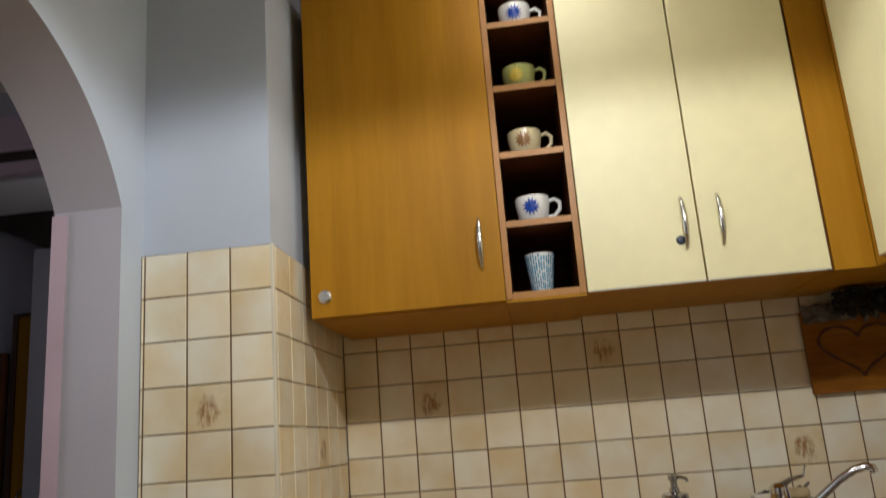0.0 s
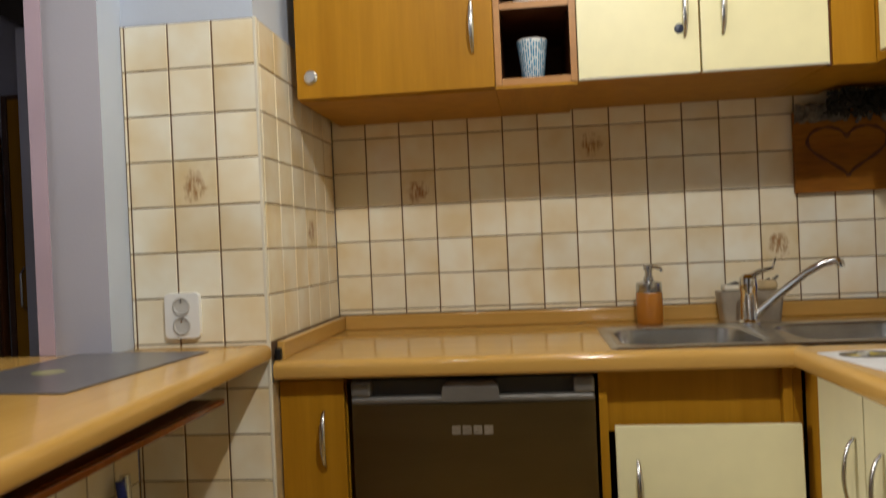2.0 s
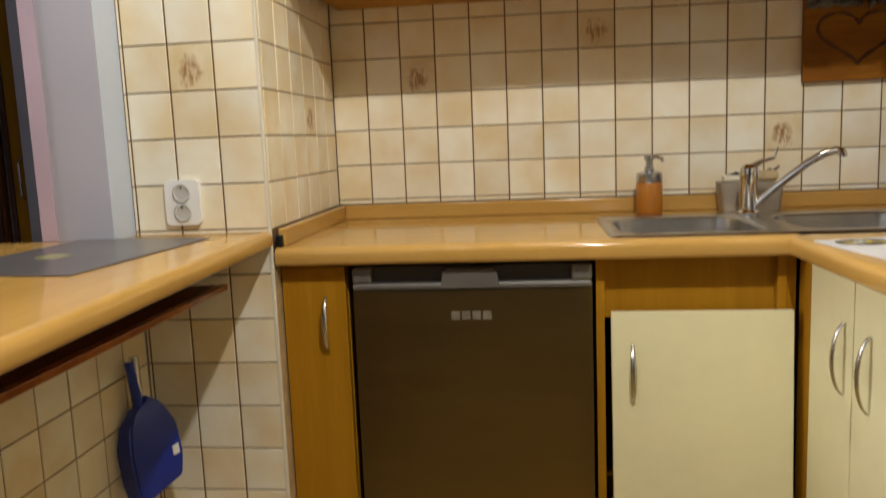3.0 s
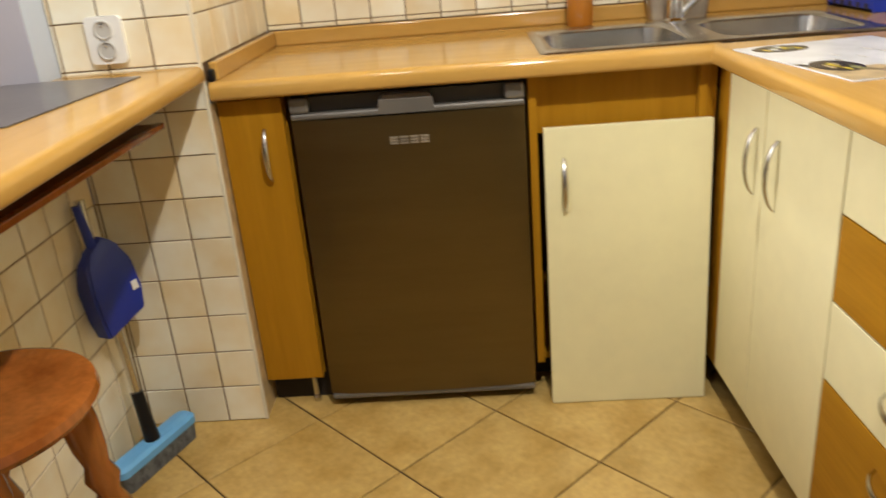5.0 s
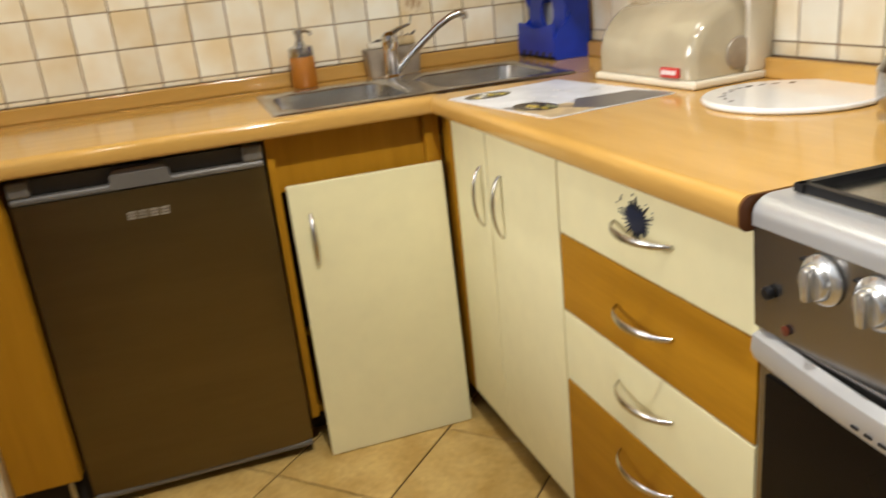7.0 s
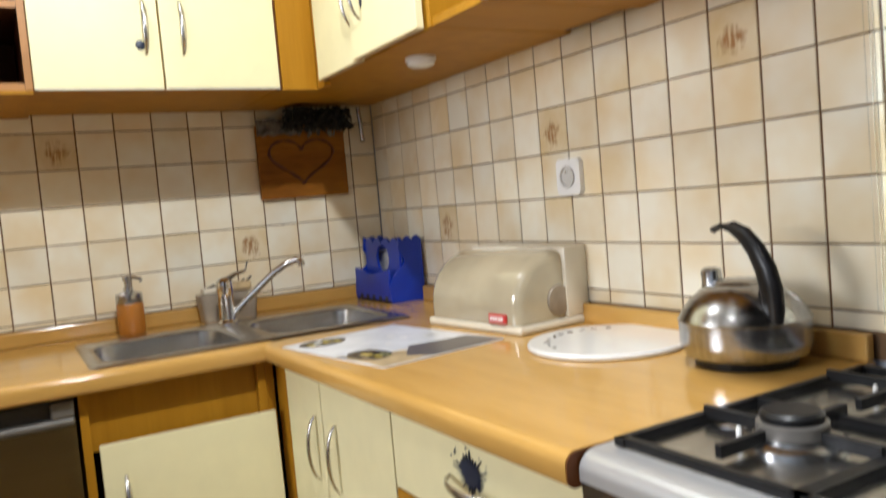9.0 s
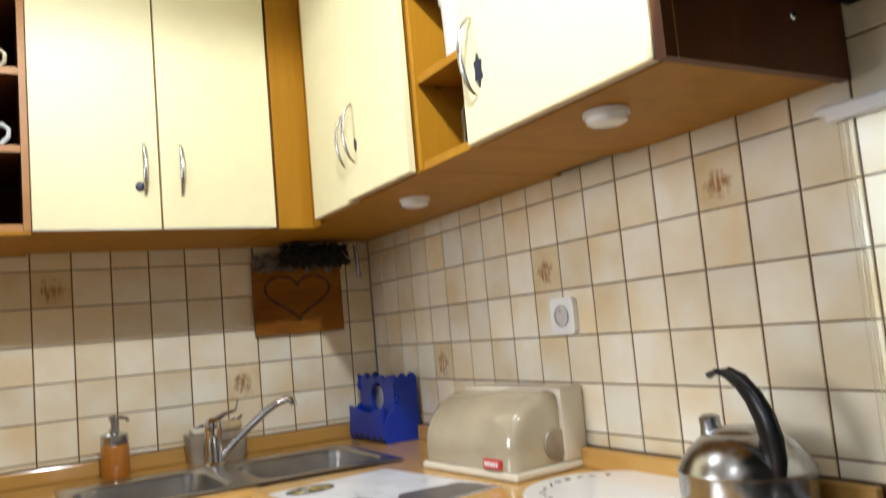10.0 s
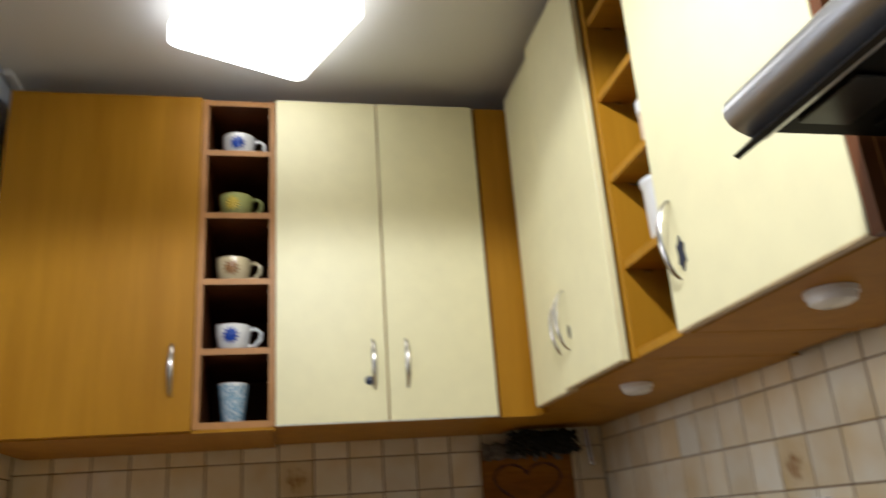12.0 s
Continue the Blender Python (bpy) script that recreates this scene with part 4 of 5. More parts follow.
def napkin_holder():
    h = thing("napkin_holder", "royal blue wooden holder with scalloped panels and cut-outs", "napkin holder")
    L, S = 0.112, 0.238            # panel length, and space between the panels
    def cut(outer, holes, y):
        bm = bmesh.new()
        loops = [outer] + holes
        for yy in (y, y + 0.008):
            es = []
            for lp in loops:
                vs = [bm.verts.new((a, yy, b)) for a, b in lp]
                es += [bm.edges.new((vs[k], vs[(k + 1) % len(vs)])) for k in range(len(vs))]
            bmesh.ops.triangle_fill(bm, use_beauty=True, edges=es)
        bm.verts.ensure_lookup_table()
        off, total = 0, sum(len(lp) for lp in loops)
        for lp in loops:
            m = len(lp)
            for k in range(m):
                a, b = off + k, off + (k + 1) % m
                bm.faces.new((bm.verts[a], bm.verts[b], bm.verts[total + b], bm.verts[total + a]))
            off += m
        return bm
    wave = [(L - 0.076 * i / 30, 0.182 + 0.013 * abs(math.sin(2.5 * math.pi * i / 30))) for i in range(31)]
    side = [(0.036, 0.176), (0.032, 0.160), (0.036, 0.146), (0.046, 0.134), (0.050, 0.122), (0.042, 0.108), (0.024, 0.094), (0.008, 0.078), (-0.002, 0.056), (-0.004, 0.02)]
    outer = [(0.0, 0.0), (L, 0.0)] + wave + side
    part("front_panel", cut(outer, [], 0.0), M_BLUEWOOD, h)
    part("rear_panel", cut(outer, [], S), M_BLUEWOOD, h)
    # upright board between the panels, with an oval hole and a scalloped top
    crest = [(S - 0.0005 - (S - 0.009) * i / 36, 0.176 + 0.016 * abs(math.sin(4 * math.pi * i / 36))) for i in range(37)]
    oval = [(0.50 * S + 0.042 * math.cos(t), 0.128 + 0.042 * math.sin(t)) for t in [2 * math.pi * i / 20 for i in range(20)]]
    board = cut([(0.0085, 0.0165), (S - 0.0005, 0.0165)] + crest, [oval], 0.0)
    board.transform(Matrix.Translation((0.046, 0, 0)) @ Matrix.Rotation(radians(90), 4, "Z"))
    part("middle_panel", board, M_BLUEWOOD, h, "blue board with an oval cut-out")
    part("base", box(0.008, L - 0.004, 0.0085, S - 0.0005, 0.006, 0.016, 0.002), M_BLUEWOOD, h)
    end = [(0.0085, 0.008), (S - 0.0005, 0.008)] + [(S - 0.0005 - (S - 0.009) * i / 12, 0.092 + 0.008 * math.cos(2 * math.pi * i / 12)) for i in range(13)]
    part("end_panel", prism(end, -0.004, 0.004, "x"), M_BLUEWOOD, h)
    # dark blocks stand in for shaded notches; the panel is not cut
    for i in range(5):
        y = 0.020 + 0.043 * i
        part("slot", box(-0.0055, -0.0042, y, y + 0.018, 0.006, 0.020), M_DARK, h)
    part("napkin_stack", box(0.068, L - 0.006, 0.03, S - 0.03, 0.0165, 0.15, 0.004), M_PAPER, h, "stack of white paper napkins")
    h.matrix_basis = pose(NH[0], NH[1], ZC + 0.001, 0, 0, NH[2])


def bread_box():
    b = thing("bread_box", "beige plastic bread box with a smoky roll-top lid", "bread box")
    w, dpt = 0.335, 0.21          # along x, and front to back
    part("base", box(0, w, 0, dpt, 0, 0.016, 0.005), M_BREADB, b, "cream plastic tray")
    prof = [(0.004, 0.017)]
    for i in range(15):
        a = radians(180 - 90 * i / 14)
        prof.append((0.125 + 0.121 * math.cos(a), 0.050 + 0.116 * math.sin(a)))
    prof += [(0.139, 0.166), (0.139, 0.017)]
    rings = []
    for x, o in ((0.004, 0.020), (0.007, 0.010), (0.014, 0.003), (0.024, 0.0), (w - 0.040, 0.0), (w - 0.026, 0.003), (w - 0.016, 0.010), (w - 0.012, 0.022)):
        ring = []
        for yy, zz in prof:
            dy, dz = yy - 0.125, zz - 0.050
            r = math.hypot(dy, dz)
            k = (r - o) / r if yy < 0.13 and zz > 0.045 else 1.0
            ring.append((x, 0.125 + dy * k + (o if k == 1.0 and yy < 0.1 else 0), 0.050 + dz * k - (o if k == 1.0 and zz > 0.1 else 0)))
        rings.append(ring)
    part("lid", loft(rings), M_BREAD, b, "smoky translucent lid", True)
    part("shell", box(0.002, w - 0.002, 0.1395, dpt - 0.003, 0.0165, 0.17, 0.006), M_BREADB, b, "cream rear shell", True)
    part("hinge_disc", lathe([(0.033, 0), (0.033, 0.003), (0.031, 0.005), (0, 0.005)], 28, (w - 0.0115, 0.122, 0.058), axis="x"), M_CADDY, b, "round hinge disc", True)
    part("label", box(0.235, 0.29, -0.0035, 0.0035, 0.021, 0.041, 0.0015), M_RED, b, "small red label")
    for i in range(5):
        part("label_mark", box(0.241 + 0.009 * i, 0.247 + 0.009 * i, -0.0045, -0.0036, 0.027, 0.036), M_WHITE, b)
    b.matrix_basis = pose(1.478, -0.735, ZC + 0.001, 0, 0, -84)


def round_board():
    p = thing("round_board", "round white board with dark printed marks on the worktop", "serving board")
    part("disc", lathe([(0.147, 0), (0.15, 0.003), (0.15, 0.007), (0.147, 0.010), (0, 0.010)], 56), M_CERAM, p, smooth=True)
    random.seed(12)
    for i in range(10):
        a = radians(48 + 14 * i)
        long = 0.005 + 0.007 * random.random()
        if i % 3:
            m = box(-0.0016, 0.0016, -long, long, 0.0098, 0.0108)
        else:
            m = lathe([(long * 0.75, 0.0098), (long * 0.7, 0.0108), (0, 0.0108)], 7)
        m.transform(Matrix.Translation(((0.104 + 0.012 * random.random()) * math.cos(a), 0.110 * math.sin(a), 0)) @ Matrix.Rotation(a + random.uniform(-0.9, 0.9), 4, "Z"))
        part("printed_mark", m, M_MATD, p)
    p.matrix_basis = pose(1.567, -1.270, ZC + 0.001)


def kettle():
    k = thing("kettle", "stainless steel stove kettle with an arched black handle", "kettle")
    body = [(0.084, 0.009), (0.091, 0.012), (0.0965, 0.022), (0.0980, 0.036), (0.0980, 0.064), (0.0992, 0.0655), (0.0992, 0.0675), (0.0965, 0.0705), (0.091, 0.081), (0.080, 0.096), (0.063, 0.111), (0.044, 0.120)]
    part("body", lathe(body + [(0, 0.121)], 56), M_KETTLE, k, smooth=True)
    # black ring fills the shadowed gap below the raised body
    part("base_ring", lathe([(0.070, -0.0055), (0.076, -0.004), (0.078, 0.0085), (0.0, 0.0085)], 40), M_BLACK, k, "black ring standing in for the shadow under the kettle")
    part("lid", lathe([(0.043, 0.1205), (0.038, 0.125), (0.012, 0.128), (0, 0.128)], 32), M_KETTLE, k, smooth=True)
    arc = [(0.086, 0, 0.070), (0.089, 0, 0.090), (0.089, -0.002, 0.118), (0.082, -0.005, 0.148), (0.068, -0.010, 0.175), (0.046, -0.015, 0.197), (0.020, -0.020, 0.209), (-0.008, -0.024, 0.210), (-0.030, -0.026, 0.203)]
    part("handle", tube(arc, [0.0105, 0.0115, 0.0125, 0.012, 0.0105, 0.009, 0.0065, 0.0045, 0.004], 14, flat=1.5), M_BLACK, k, "black plastic handle", True)
    part("bracket", loft([[(x, y, z) for x, y in ((0.060, -0.007), (0.092, -0.007), (0.092, 0.007), (0.060, 0.007))] for z in (0.102, 0.112)] + [[(x, y, 0.132) for x, y in ((0.076, -0.005), (0.088, -0.005), (0.088, 0.005), (0.076, 0.005))]]), M_BLACK, k, "black bracket under the handle")
    part("spout", tube([(-0.048, -0.022, 0.100), (-0.050, -0.023, 0.124), (-0.051, -0.024, 0.138), (-0.051, -0.024, 0.142)], [0.020, 0.016, 0.016, 0.010], 18), M_KETTLE, k, smooth=True)
    k.matrix_basis = pose(1.597, -1.556, ZC + 0.006, 0, 0, -112)


def printed_mat():
    m = thing("printed_placemat", "glossy white placemat printed with dark bowls and yellow", "placemat")
    part("sheet", prism(rounded(-0.2, 0.2, -0.15, 0.15, 0.006), 0, 0.0015), M_MATW, m)
    def blob(x, y, rx, ry, mt, h=0.0019):
        b = lathe([(1, 0.0016), (1, h), (0, h)], 24)
        b.transform(Matrix.Translation((x, y, 0)) @ Matrix.Diagonal((rx, ry, 1, 1)))
        part("print", b, mt, m)
    rnd = random.Random(14)
    def ragged(pts, mt, lo, hi, wild=0.006, name="print"):
        out = []
        for (xa, ya), (xb, yb) in zip(pts, pts[1:] + pts[:1]):
            for k in range(7):
                f = k / 7
                out.append((min(0.198, max(-0.198, xa + (xb - xa) * f + rnd.uniform(-wild, wild))), min(0.148, max(-0.148, ya + (yb - ya) * f + rnd.uniform(-wild, wild)))))
        part(name, prism(out, lo, hi), mt, m)
    ragged([(0.03, -0.148), (0.198, -0.148), (0.198, 0.0), (0.10, -0.03), (0.07, -0.125)], M_BEIGEP, 0.0016, 0.0018, 0.010)
    ragged([(0.07, 0.0), (0.15, -0.06), (0.198, -0.03), (0.198, 0.148), (0.10, 0.135)], M_MATG, 0.0019, 0.0021, 0.004)
    blob(-0.15, -0.075, 0.040, 0.055, M_MATD)
    blob(0.07, -0.095, 0.056, 0.040, M_MATD)
    for k in range(7):
        cx, cy = -0.150 + rnd.uniform(-0.016, 0.016), -0.075 + rnd.uniform(-0.045, 0.045)
        ragged([(cx - 0.012, cy - 0.006), (cx + 0.012, cy - 0.004), (cx + 0.010, cy + 0.008), (cx - 0.010, cy + 0.005)], (M_YELLOW, M_OLIVE, M_PAPER)[k % 3], 0.0020, 0.0022 + 0.0001 * k, 0.004)
        cx, cy = 0.085 + rnd.uniform(-0.035, 0.035), -0.095 + rnd.uniform(-0.022, 0.022)
        ragged([(cx - 0.016, cy - 0.003), (cx + 0.016, cy - 0.003), (cx + 0.014, cy + 0.005), (cx - 0.014, cy + 0.004)], (M_OLIVE, M_BEIGEP, M_YELLOW)[k % 3], 0.0020, 0.0022 + 0.0001 * k, 0.003)
    for k in range(10):
        cx, cy = rnd.uniform(-0.10, 0.05), rnd.uniform(-0.10, 0.12)
        ragged([(cx - 0.014, cy - 0.003), (cx + 0.014, cy - 0.004), (cx + 0.012, cy + 0.004), (cx - 0.012, cy + 0.003)], M_SOCK, 0.0016, 0.0018, 0.003)
    m.matrix_basis = pose(1.298, -0.885, ZC + 0.0006, 0, 0, -81)


def slate_mat():
    m = thing("grey_placemat", "dark grey placemat lying on the bar", "placemat")
    part("sheet", prism(rounded(-0.15, 0.15, -0.225, 0.225, 0.004), 0, 0.002), M_MATG, m)
    # olive disc paints the faint reflection lying on the mat
    part("print", lathe([(0.03, 0.0021), (0.028, 0.0024), (0, 0.0024)], 16, (-0.03, -0.03, 0)), M_OLIVE, m)
    m.matrix_basis = pose(-0.262, -0.945, ZB + 0.0006, 0, 0, -5)


sink()
tap()
dispenser()
caddy()
napkin_holder()
bread_box()
round_board()
kettle()
printed_mat()
slate_mat()


# ---------- cups and jars ----------
def cup(label, material, flower, x, y, z, turn):
    c = thing("cup", label, "cup", "cups on the shelves")
    part("bowl", lathe([(0.024, 0), (0.027, 0.002), (0.034, 0.018), (0.0385, 0.045), (0.039, 0.062), (0.0365, 0.062), (0.034, 0.04), (0.024, 0.008), (0, 0.006)], 32), material, c, smooth=True)
    part("ear", tube([(0.036, 0, 0.052), (0.050, 0, 0.056), (0.061, 0, 0.046), (0.060, 0, 0.030), (0.047, 0, 0.017), (0.033, 0, 0.016)], 0.0045, 8), material, c, smooth=True)
    bm = bmesh.new()
    mid = bm.verts.new((0, -0.0388, 0.036))
    ring = []
    for i in range(24):
        a = 2 * math.pi * i / 24
        r = 0.021 if i % 2 else 0.012
        u, w = r * math.cos(a), r * math.sin(a)
        zz = 0.036 + w
        rad = 0.0385 - max(0.0, 0.036 - zz) * 0.17 + 0.0008
        t = u / rad
        ring.append(bm.verts.new((rad * math.sin(t), -rad * math.cos(t), zz)))
    for i in range(24):
        bm.faces.new((mid, ring[i], ring[(i + 1) % 24]))
    part("flower", bm, flower, c, "painted flower")
    c.matrix_basis = pose(x, y, z + 0.0005, 0, 0, turn) @ Matrix.Scale(1.15, 4)


CY = UY + 0.075
cup("white cup with a painted blue flower", M_CERAM, M_BLUE, 0.600, CY, SH[1], -6)
cup("beige cup with a painted brown flower", M_BEIGEC, M_BROWNG, 0.597, CY, SH[2], -4)
cup("olive green cup with a painted yellow flower", M_GREENC, M_YELLOW, 0.600, CY, SH[3], -10)
cup("white cup with a painted blue flower", M_CERAM, M_BLUE, 0.605, CY, SH[4], -2)

g = thing("striped_tumbler", "white tumbler with fine broken pale blue stripes", "tumbler")
part("wall", lathe([(0.024, 0), (0.026, 0.003), (0.037, 0.1), (0.035, 0.1), (0.024, 0.006), (0, 0.005)], 32), M_CERAM, g, smooth=True)
dash = random.Random(6)
for i in range(34):
    b = bmesh.new()
    z0 = 0.004 + 0.012 * dash.random()
    while z0 < 0.092:
        z1 = min(0.097, z0 + dash.uniform(0.010, 0.026))
        a = 2 * math.pi * i / 34 + dash.uniform(-0.02, 0.02)
        vs = []
        for zz, da in ((z0, -0.055), (z0, 0.055), (z1, 0.055), (z1, -0.055)):
            r = 0.0265 + 0.0112 * (zz - 0.003) / 0.097 + 0.0007
            vs.append(b.verts.new((r * math.cos(a + da), r * math.sin(a + da), zz)))
        b.faces.new(vs)
        z0 = z1 + dash.uniform(0.002, 0.005)
    part("stripe", b, M_TEAL, g)
g.matrix_basis = pose(0.603, CY - 0.01, SH[0] + 0.0005)


def on_right(y, z, ob):
    ob.matrix_basis = pose(XU + 0.052, y + 0.052, z + 0.0005)


j = thing("glass_bottle", "small clear glass bottle with a grey stopper", "bottle")
part("glass", lathe([(0.026, 0), (0.03, 0.004), (0.03, 0.075), (0.016, 0.098), (0.014, 0.118), (0, 0.118)], 24), M_GLASS, j, smooth=True)
part("stopper", lathe([(0.017, 0.1185), (0.017, 0.145), (0.012, 0.15), (0, 0.15)], 18), M_SATIN, j, smooth=True)
on_right(-1.235, SH[0] + 0.01, j)
j = thing("white_canister", "white ceramic canister with a rounded rim", "canister")
part("pot", lathe([(0.036, 0), (0.04, 0.005), (0.042, 0.115), (0.046, 0.12), (0.046, 0.128), (0.038, 0.132), (0, 0.133)], 28), M_CERAM, j, smooth=True)
on_right(-1.222, SH[1], j)
j = thing("spice_jar", "orange-brown jar with a white lid", "jar")
part("jar", lathe([(0.028, 0), (0.03, 0.004), (0.03, 0.085)], 24), M_SPICE, j, smooth=True)
part("lid", lathe([(0.032, 0.0855), (0.032, 0.11), (0.026, 0.118), (0, 0.12)], 24), M_WHITE, j, "white lid", True)
on_right(-1.228, SH[2], j)
j = thing("dark_bottle", "dark glass bottle with a white cap", "bottle")
part("glass", lathe([(0.028, 0), (0.03, 0.004), (0.03, 0.075), (0.016, 0.092), (0.016, 0.098)], 24), M_BLACK, j, smooth=True)
part("cap", lathe([(0.02, 0.0985), (0.02, 0.13), (0, 0.132)], 18), M_WHITE, j, "white cap", True)
on_right(-1.23, SH[3], j)


# ---------- on the walls ----------
def socket(name, label, double):
    s = thing(name, label, "socket")
    h = 0.05 if double else 0.04
    part("plate", prism(rounded(-0.04, 0.04, -h, h, 0.012), -0.012, 0.0, "y"), M_WHITE, s, smooth=True)
    for z in ((0.0215, -0.0215) if double else (0.0,)):
        r = 0.0175 if double else 0.021
        cupm = lathe([(r, 0.0), (r + 0.003, -0.003), (r, -0.004), (r - 0.004, 0.006), (0, 0.006)][::-1], 24, axis="y")
        cupm.transform(Matrix.Translation((0, -0.013, z)))
        w = part("well", cupm, M_SOCK, s, smooth=True)
        for dx in (-0.009, 0.009):
            part("pin_hole", lathe([(0.004, 0), (0.004, -0.004), (0, -0.004)], 10, (dx, -0.0065, z - 0.002), axis="y"), M_BLACK, w)
        part("earth_pin", lathe([(0.0025, 0), (0.0025, -0.011), (0, -0.012)], 10, (0, -0.007, z + 0.011), axis="y"), M_CHROME, w)
    return s


socket("double_socket", "white double wall socket on the tiled pillar", True).matrix_basis = pose(-0.192, YP - 0.0005, 0.982)
socket("wall_socket", "white single wall socket on the cooker wall tiles", False).matrix_basis = pose(XR - 0.0005, -1.017, 1.192, 0, 0, -90)

hb = thing("heart_board", "brown wooden board with a carved heart, bark along its top", "wall decoration")
part("board", box(1.316, 1.604, -0.022, -0.004, 1.213, 1.44, 0.003), M_HEARTB, hb)
pts = []
for i in range(40):
    t = 2 * math.pi * i / 39
    pts.append((1.456 + 0.0066 * 16 * math.sin(t) ** 3, -0.0212, 1.335 + 0.0048 * (13 * math.cos(t) - 5 * math.cos(2 * t) - 2 * math.cos(3 * t) - math.cos(4 * t))))
part("heart", tube(pts[1:], [0.0045 + 0.0016 * math.sin(2.3 * i) for i in range(39)], 6), M_BURN, hb, "burnt heart outline")
random.seed(21)
# rough slab of bark over the top edge, split at its foot
rows = []
for i in range(15):
    x = 1.318 + 0.125 * i / 14
    lo, hi = 1.408 + random.uniform(-0.003, 0.004), 1.458 + random.uniform(-0.004, 0.004)
    rows.append([(x, -0.0225, lo), (x, -0.040 + random.uniform(-0.004, 0.004), lo + 0.006), (x, -0.043 + random.uniform(-0.004, 0.004), (lo + hi) / 2), (x, -0.038 + random.uniform(-0.004, 0.004), hi - 0.004), (x, -0.0225, hi)])
part("bark_slab", loft(rows), M_BARK, hb, "flat grey slab of bark")
bm = bmesh.new()
for i in range(40):
    x = 1.445 + 0.155 * random.random()
    z = 1.400 + 0.040 * random.random()
    tube([(x, -0.026, z), (x + random.uniform(-0.008, 0.008), -0.034 + random.uniform(-0.006, 0.004), z + random.uniform(0.012, 0.026))], [random.uniform(0.003, 0.007), 0.002], 5, bm)
tagged(part("bark", bm, M_BARK, hb, "splinters of grey bark and dried petals"), kind="stuff")
settle(hb, 1.464, -0.01, 1.213)
random.seed(5)
herbs = thing("dried_herbs", "dark bundle of dried herbs hanging under the wall unit", "dried herbs")
for k in range(3):
    bm = bmesh.new()
    cx = 1.435 + 0.068 * k
    for i in range(150):
        a, s = random.random() * 6.28, random.random() ** 0.5
        p0 = Vector((cx + 0.044 * s * math.cos(a), -0.075 + 0.034 * s * math.sin(a), 1.484 - 0.062 * random.random()))
        tube([p0, p0 + Vector((random.uniform(-0.016, 0.016), random.uniform(-0.012, 0.012), random.uniform(-0.018, 0.006)))], [0.0065, 0.002], 5, bm)
    tagged(part("herb_sprig", bm, M_HERB, herbs), kind="stuff")
part("hook", tube([(1.50, -0.06, UB), (1.50, -0.06, 1.46), (1.51, -0.065, 1.43), (1.50, -0.07, 1.42)], 0.003, 6), M_SATIN, herbs)
settle(herbs, 1.5, -0.06, 1.4)
pipe = thing("steel_rail", "thin grey metal rail in the corner", "rail")
part("rod", tube([(1.655, -0.035, UB), (1.663, -0.035, 1.39)], 0.007, 10), M_SATIN, pipe, smooth=True)
part("end_knob", lathe([(0.0, -0.012), (0.009, -0.008), (0.009, 0.006), (0.0, 0.01)], 12, (1.663, -0.035, 1.386)), M_SATIN, pipe)
settle(pipe, 1.66, -0.03, 1.39)

sp = thing("splash_guard", "clear splash guard on a white rail behind the cooker", "splash guard")
part("rail", box(XR - 0.024, XR - 0.001, -2.28, -1.692, 1.437, 1.462, 0.005), M_WHITE, sp, "white plastic rail")
part("rail_cap", lathe([(0.006, -0.012), (0.009, 0), (0.006, 0.012)], 12, (XR - 0.014, -1.688, 1.457), axis="y"), M_WHITE, sp)
pane = part("pane", box(XR - 0.010, XR - 0.0075, -2.27, -1.712, 0.93, 1.4365), M_GLASS, sp, "clear pane")
pane.visible_shadow = False
part("cord", tube([(XR - 0.012, -1.705, 1.44), (XR - 0.012, -1.705, 0.95)], 0.001, 6), M_GLASS, sp)
part("cord", tube([(XR - 0.012, -1.72, 1.44), (XR - 0.012, -1.72, 0.95)], 0.001, 6), M_GLASS, sp)
settle(sp, XR - 0.012, -1.99, 0.93)


# ---------- under the bar ----------
def stool():
    s = thing("bar_stool", "red-brown varnished wooden stool with turned legs", "stool")
    part("seat", lathe([(0.13, 0.575), (0.158, 0.578), (0.168, 0.590), (0.165, 0.602), (0.152, 0.606), (0.12, 0.600), (0, 0.597)], 48), M_STOOL, s, smooth=True)
    prof = [(0.017, 0.0), (0.02, 0.03), (0.014, 0.10), (0.023, 0.16), (0.026, 0.20), (0.017, 0.225), (0.025, 0.25), (0.017, 0.275), (0.025, 0.31), (0.029, 0.36), (0.017, 0.40), (0.026, 0.425), (0.018, 0.45), (0.024, 0.48), (0.027, 0.53), (0.022, 0.575)]
    for k in range(4):
        a = radians(35 + 90 * k)
        lg = lathe(prof, 16)
        top_, low = Vector((0.12 * math.cos(a), 0.12 * math.sin(a), 0)), Vector((0.18 * math.cos(a), 0.18 * math.sin(a), 0))
        for v in lg.verts:
            f = v.co.z / 0.575
            v.co += low * (1 - f) + top_ * f
        part("leg", lg, M_STOOL, s, smooth=True)
    for k in range(4):
        a, b = radians(35 + 90 * k), radians(125 + 90 * k)
        part("stretcher", tube([(0.155 * math.cos(a), 0.155 * math.sin(a), 0.24), (0.155 * math.cos(b), 0.155 * math.sin(b), 0.24)], 0.010, 10), M_STOOL, s, smooth=True)
    s.matrix_basis = pose(-0.112, -1.482, -0.0)


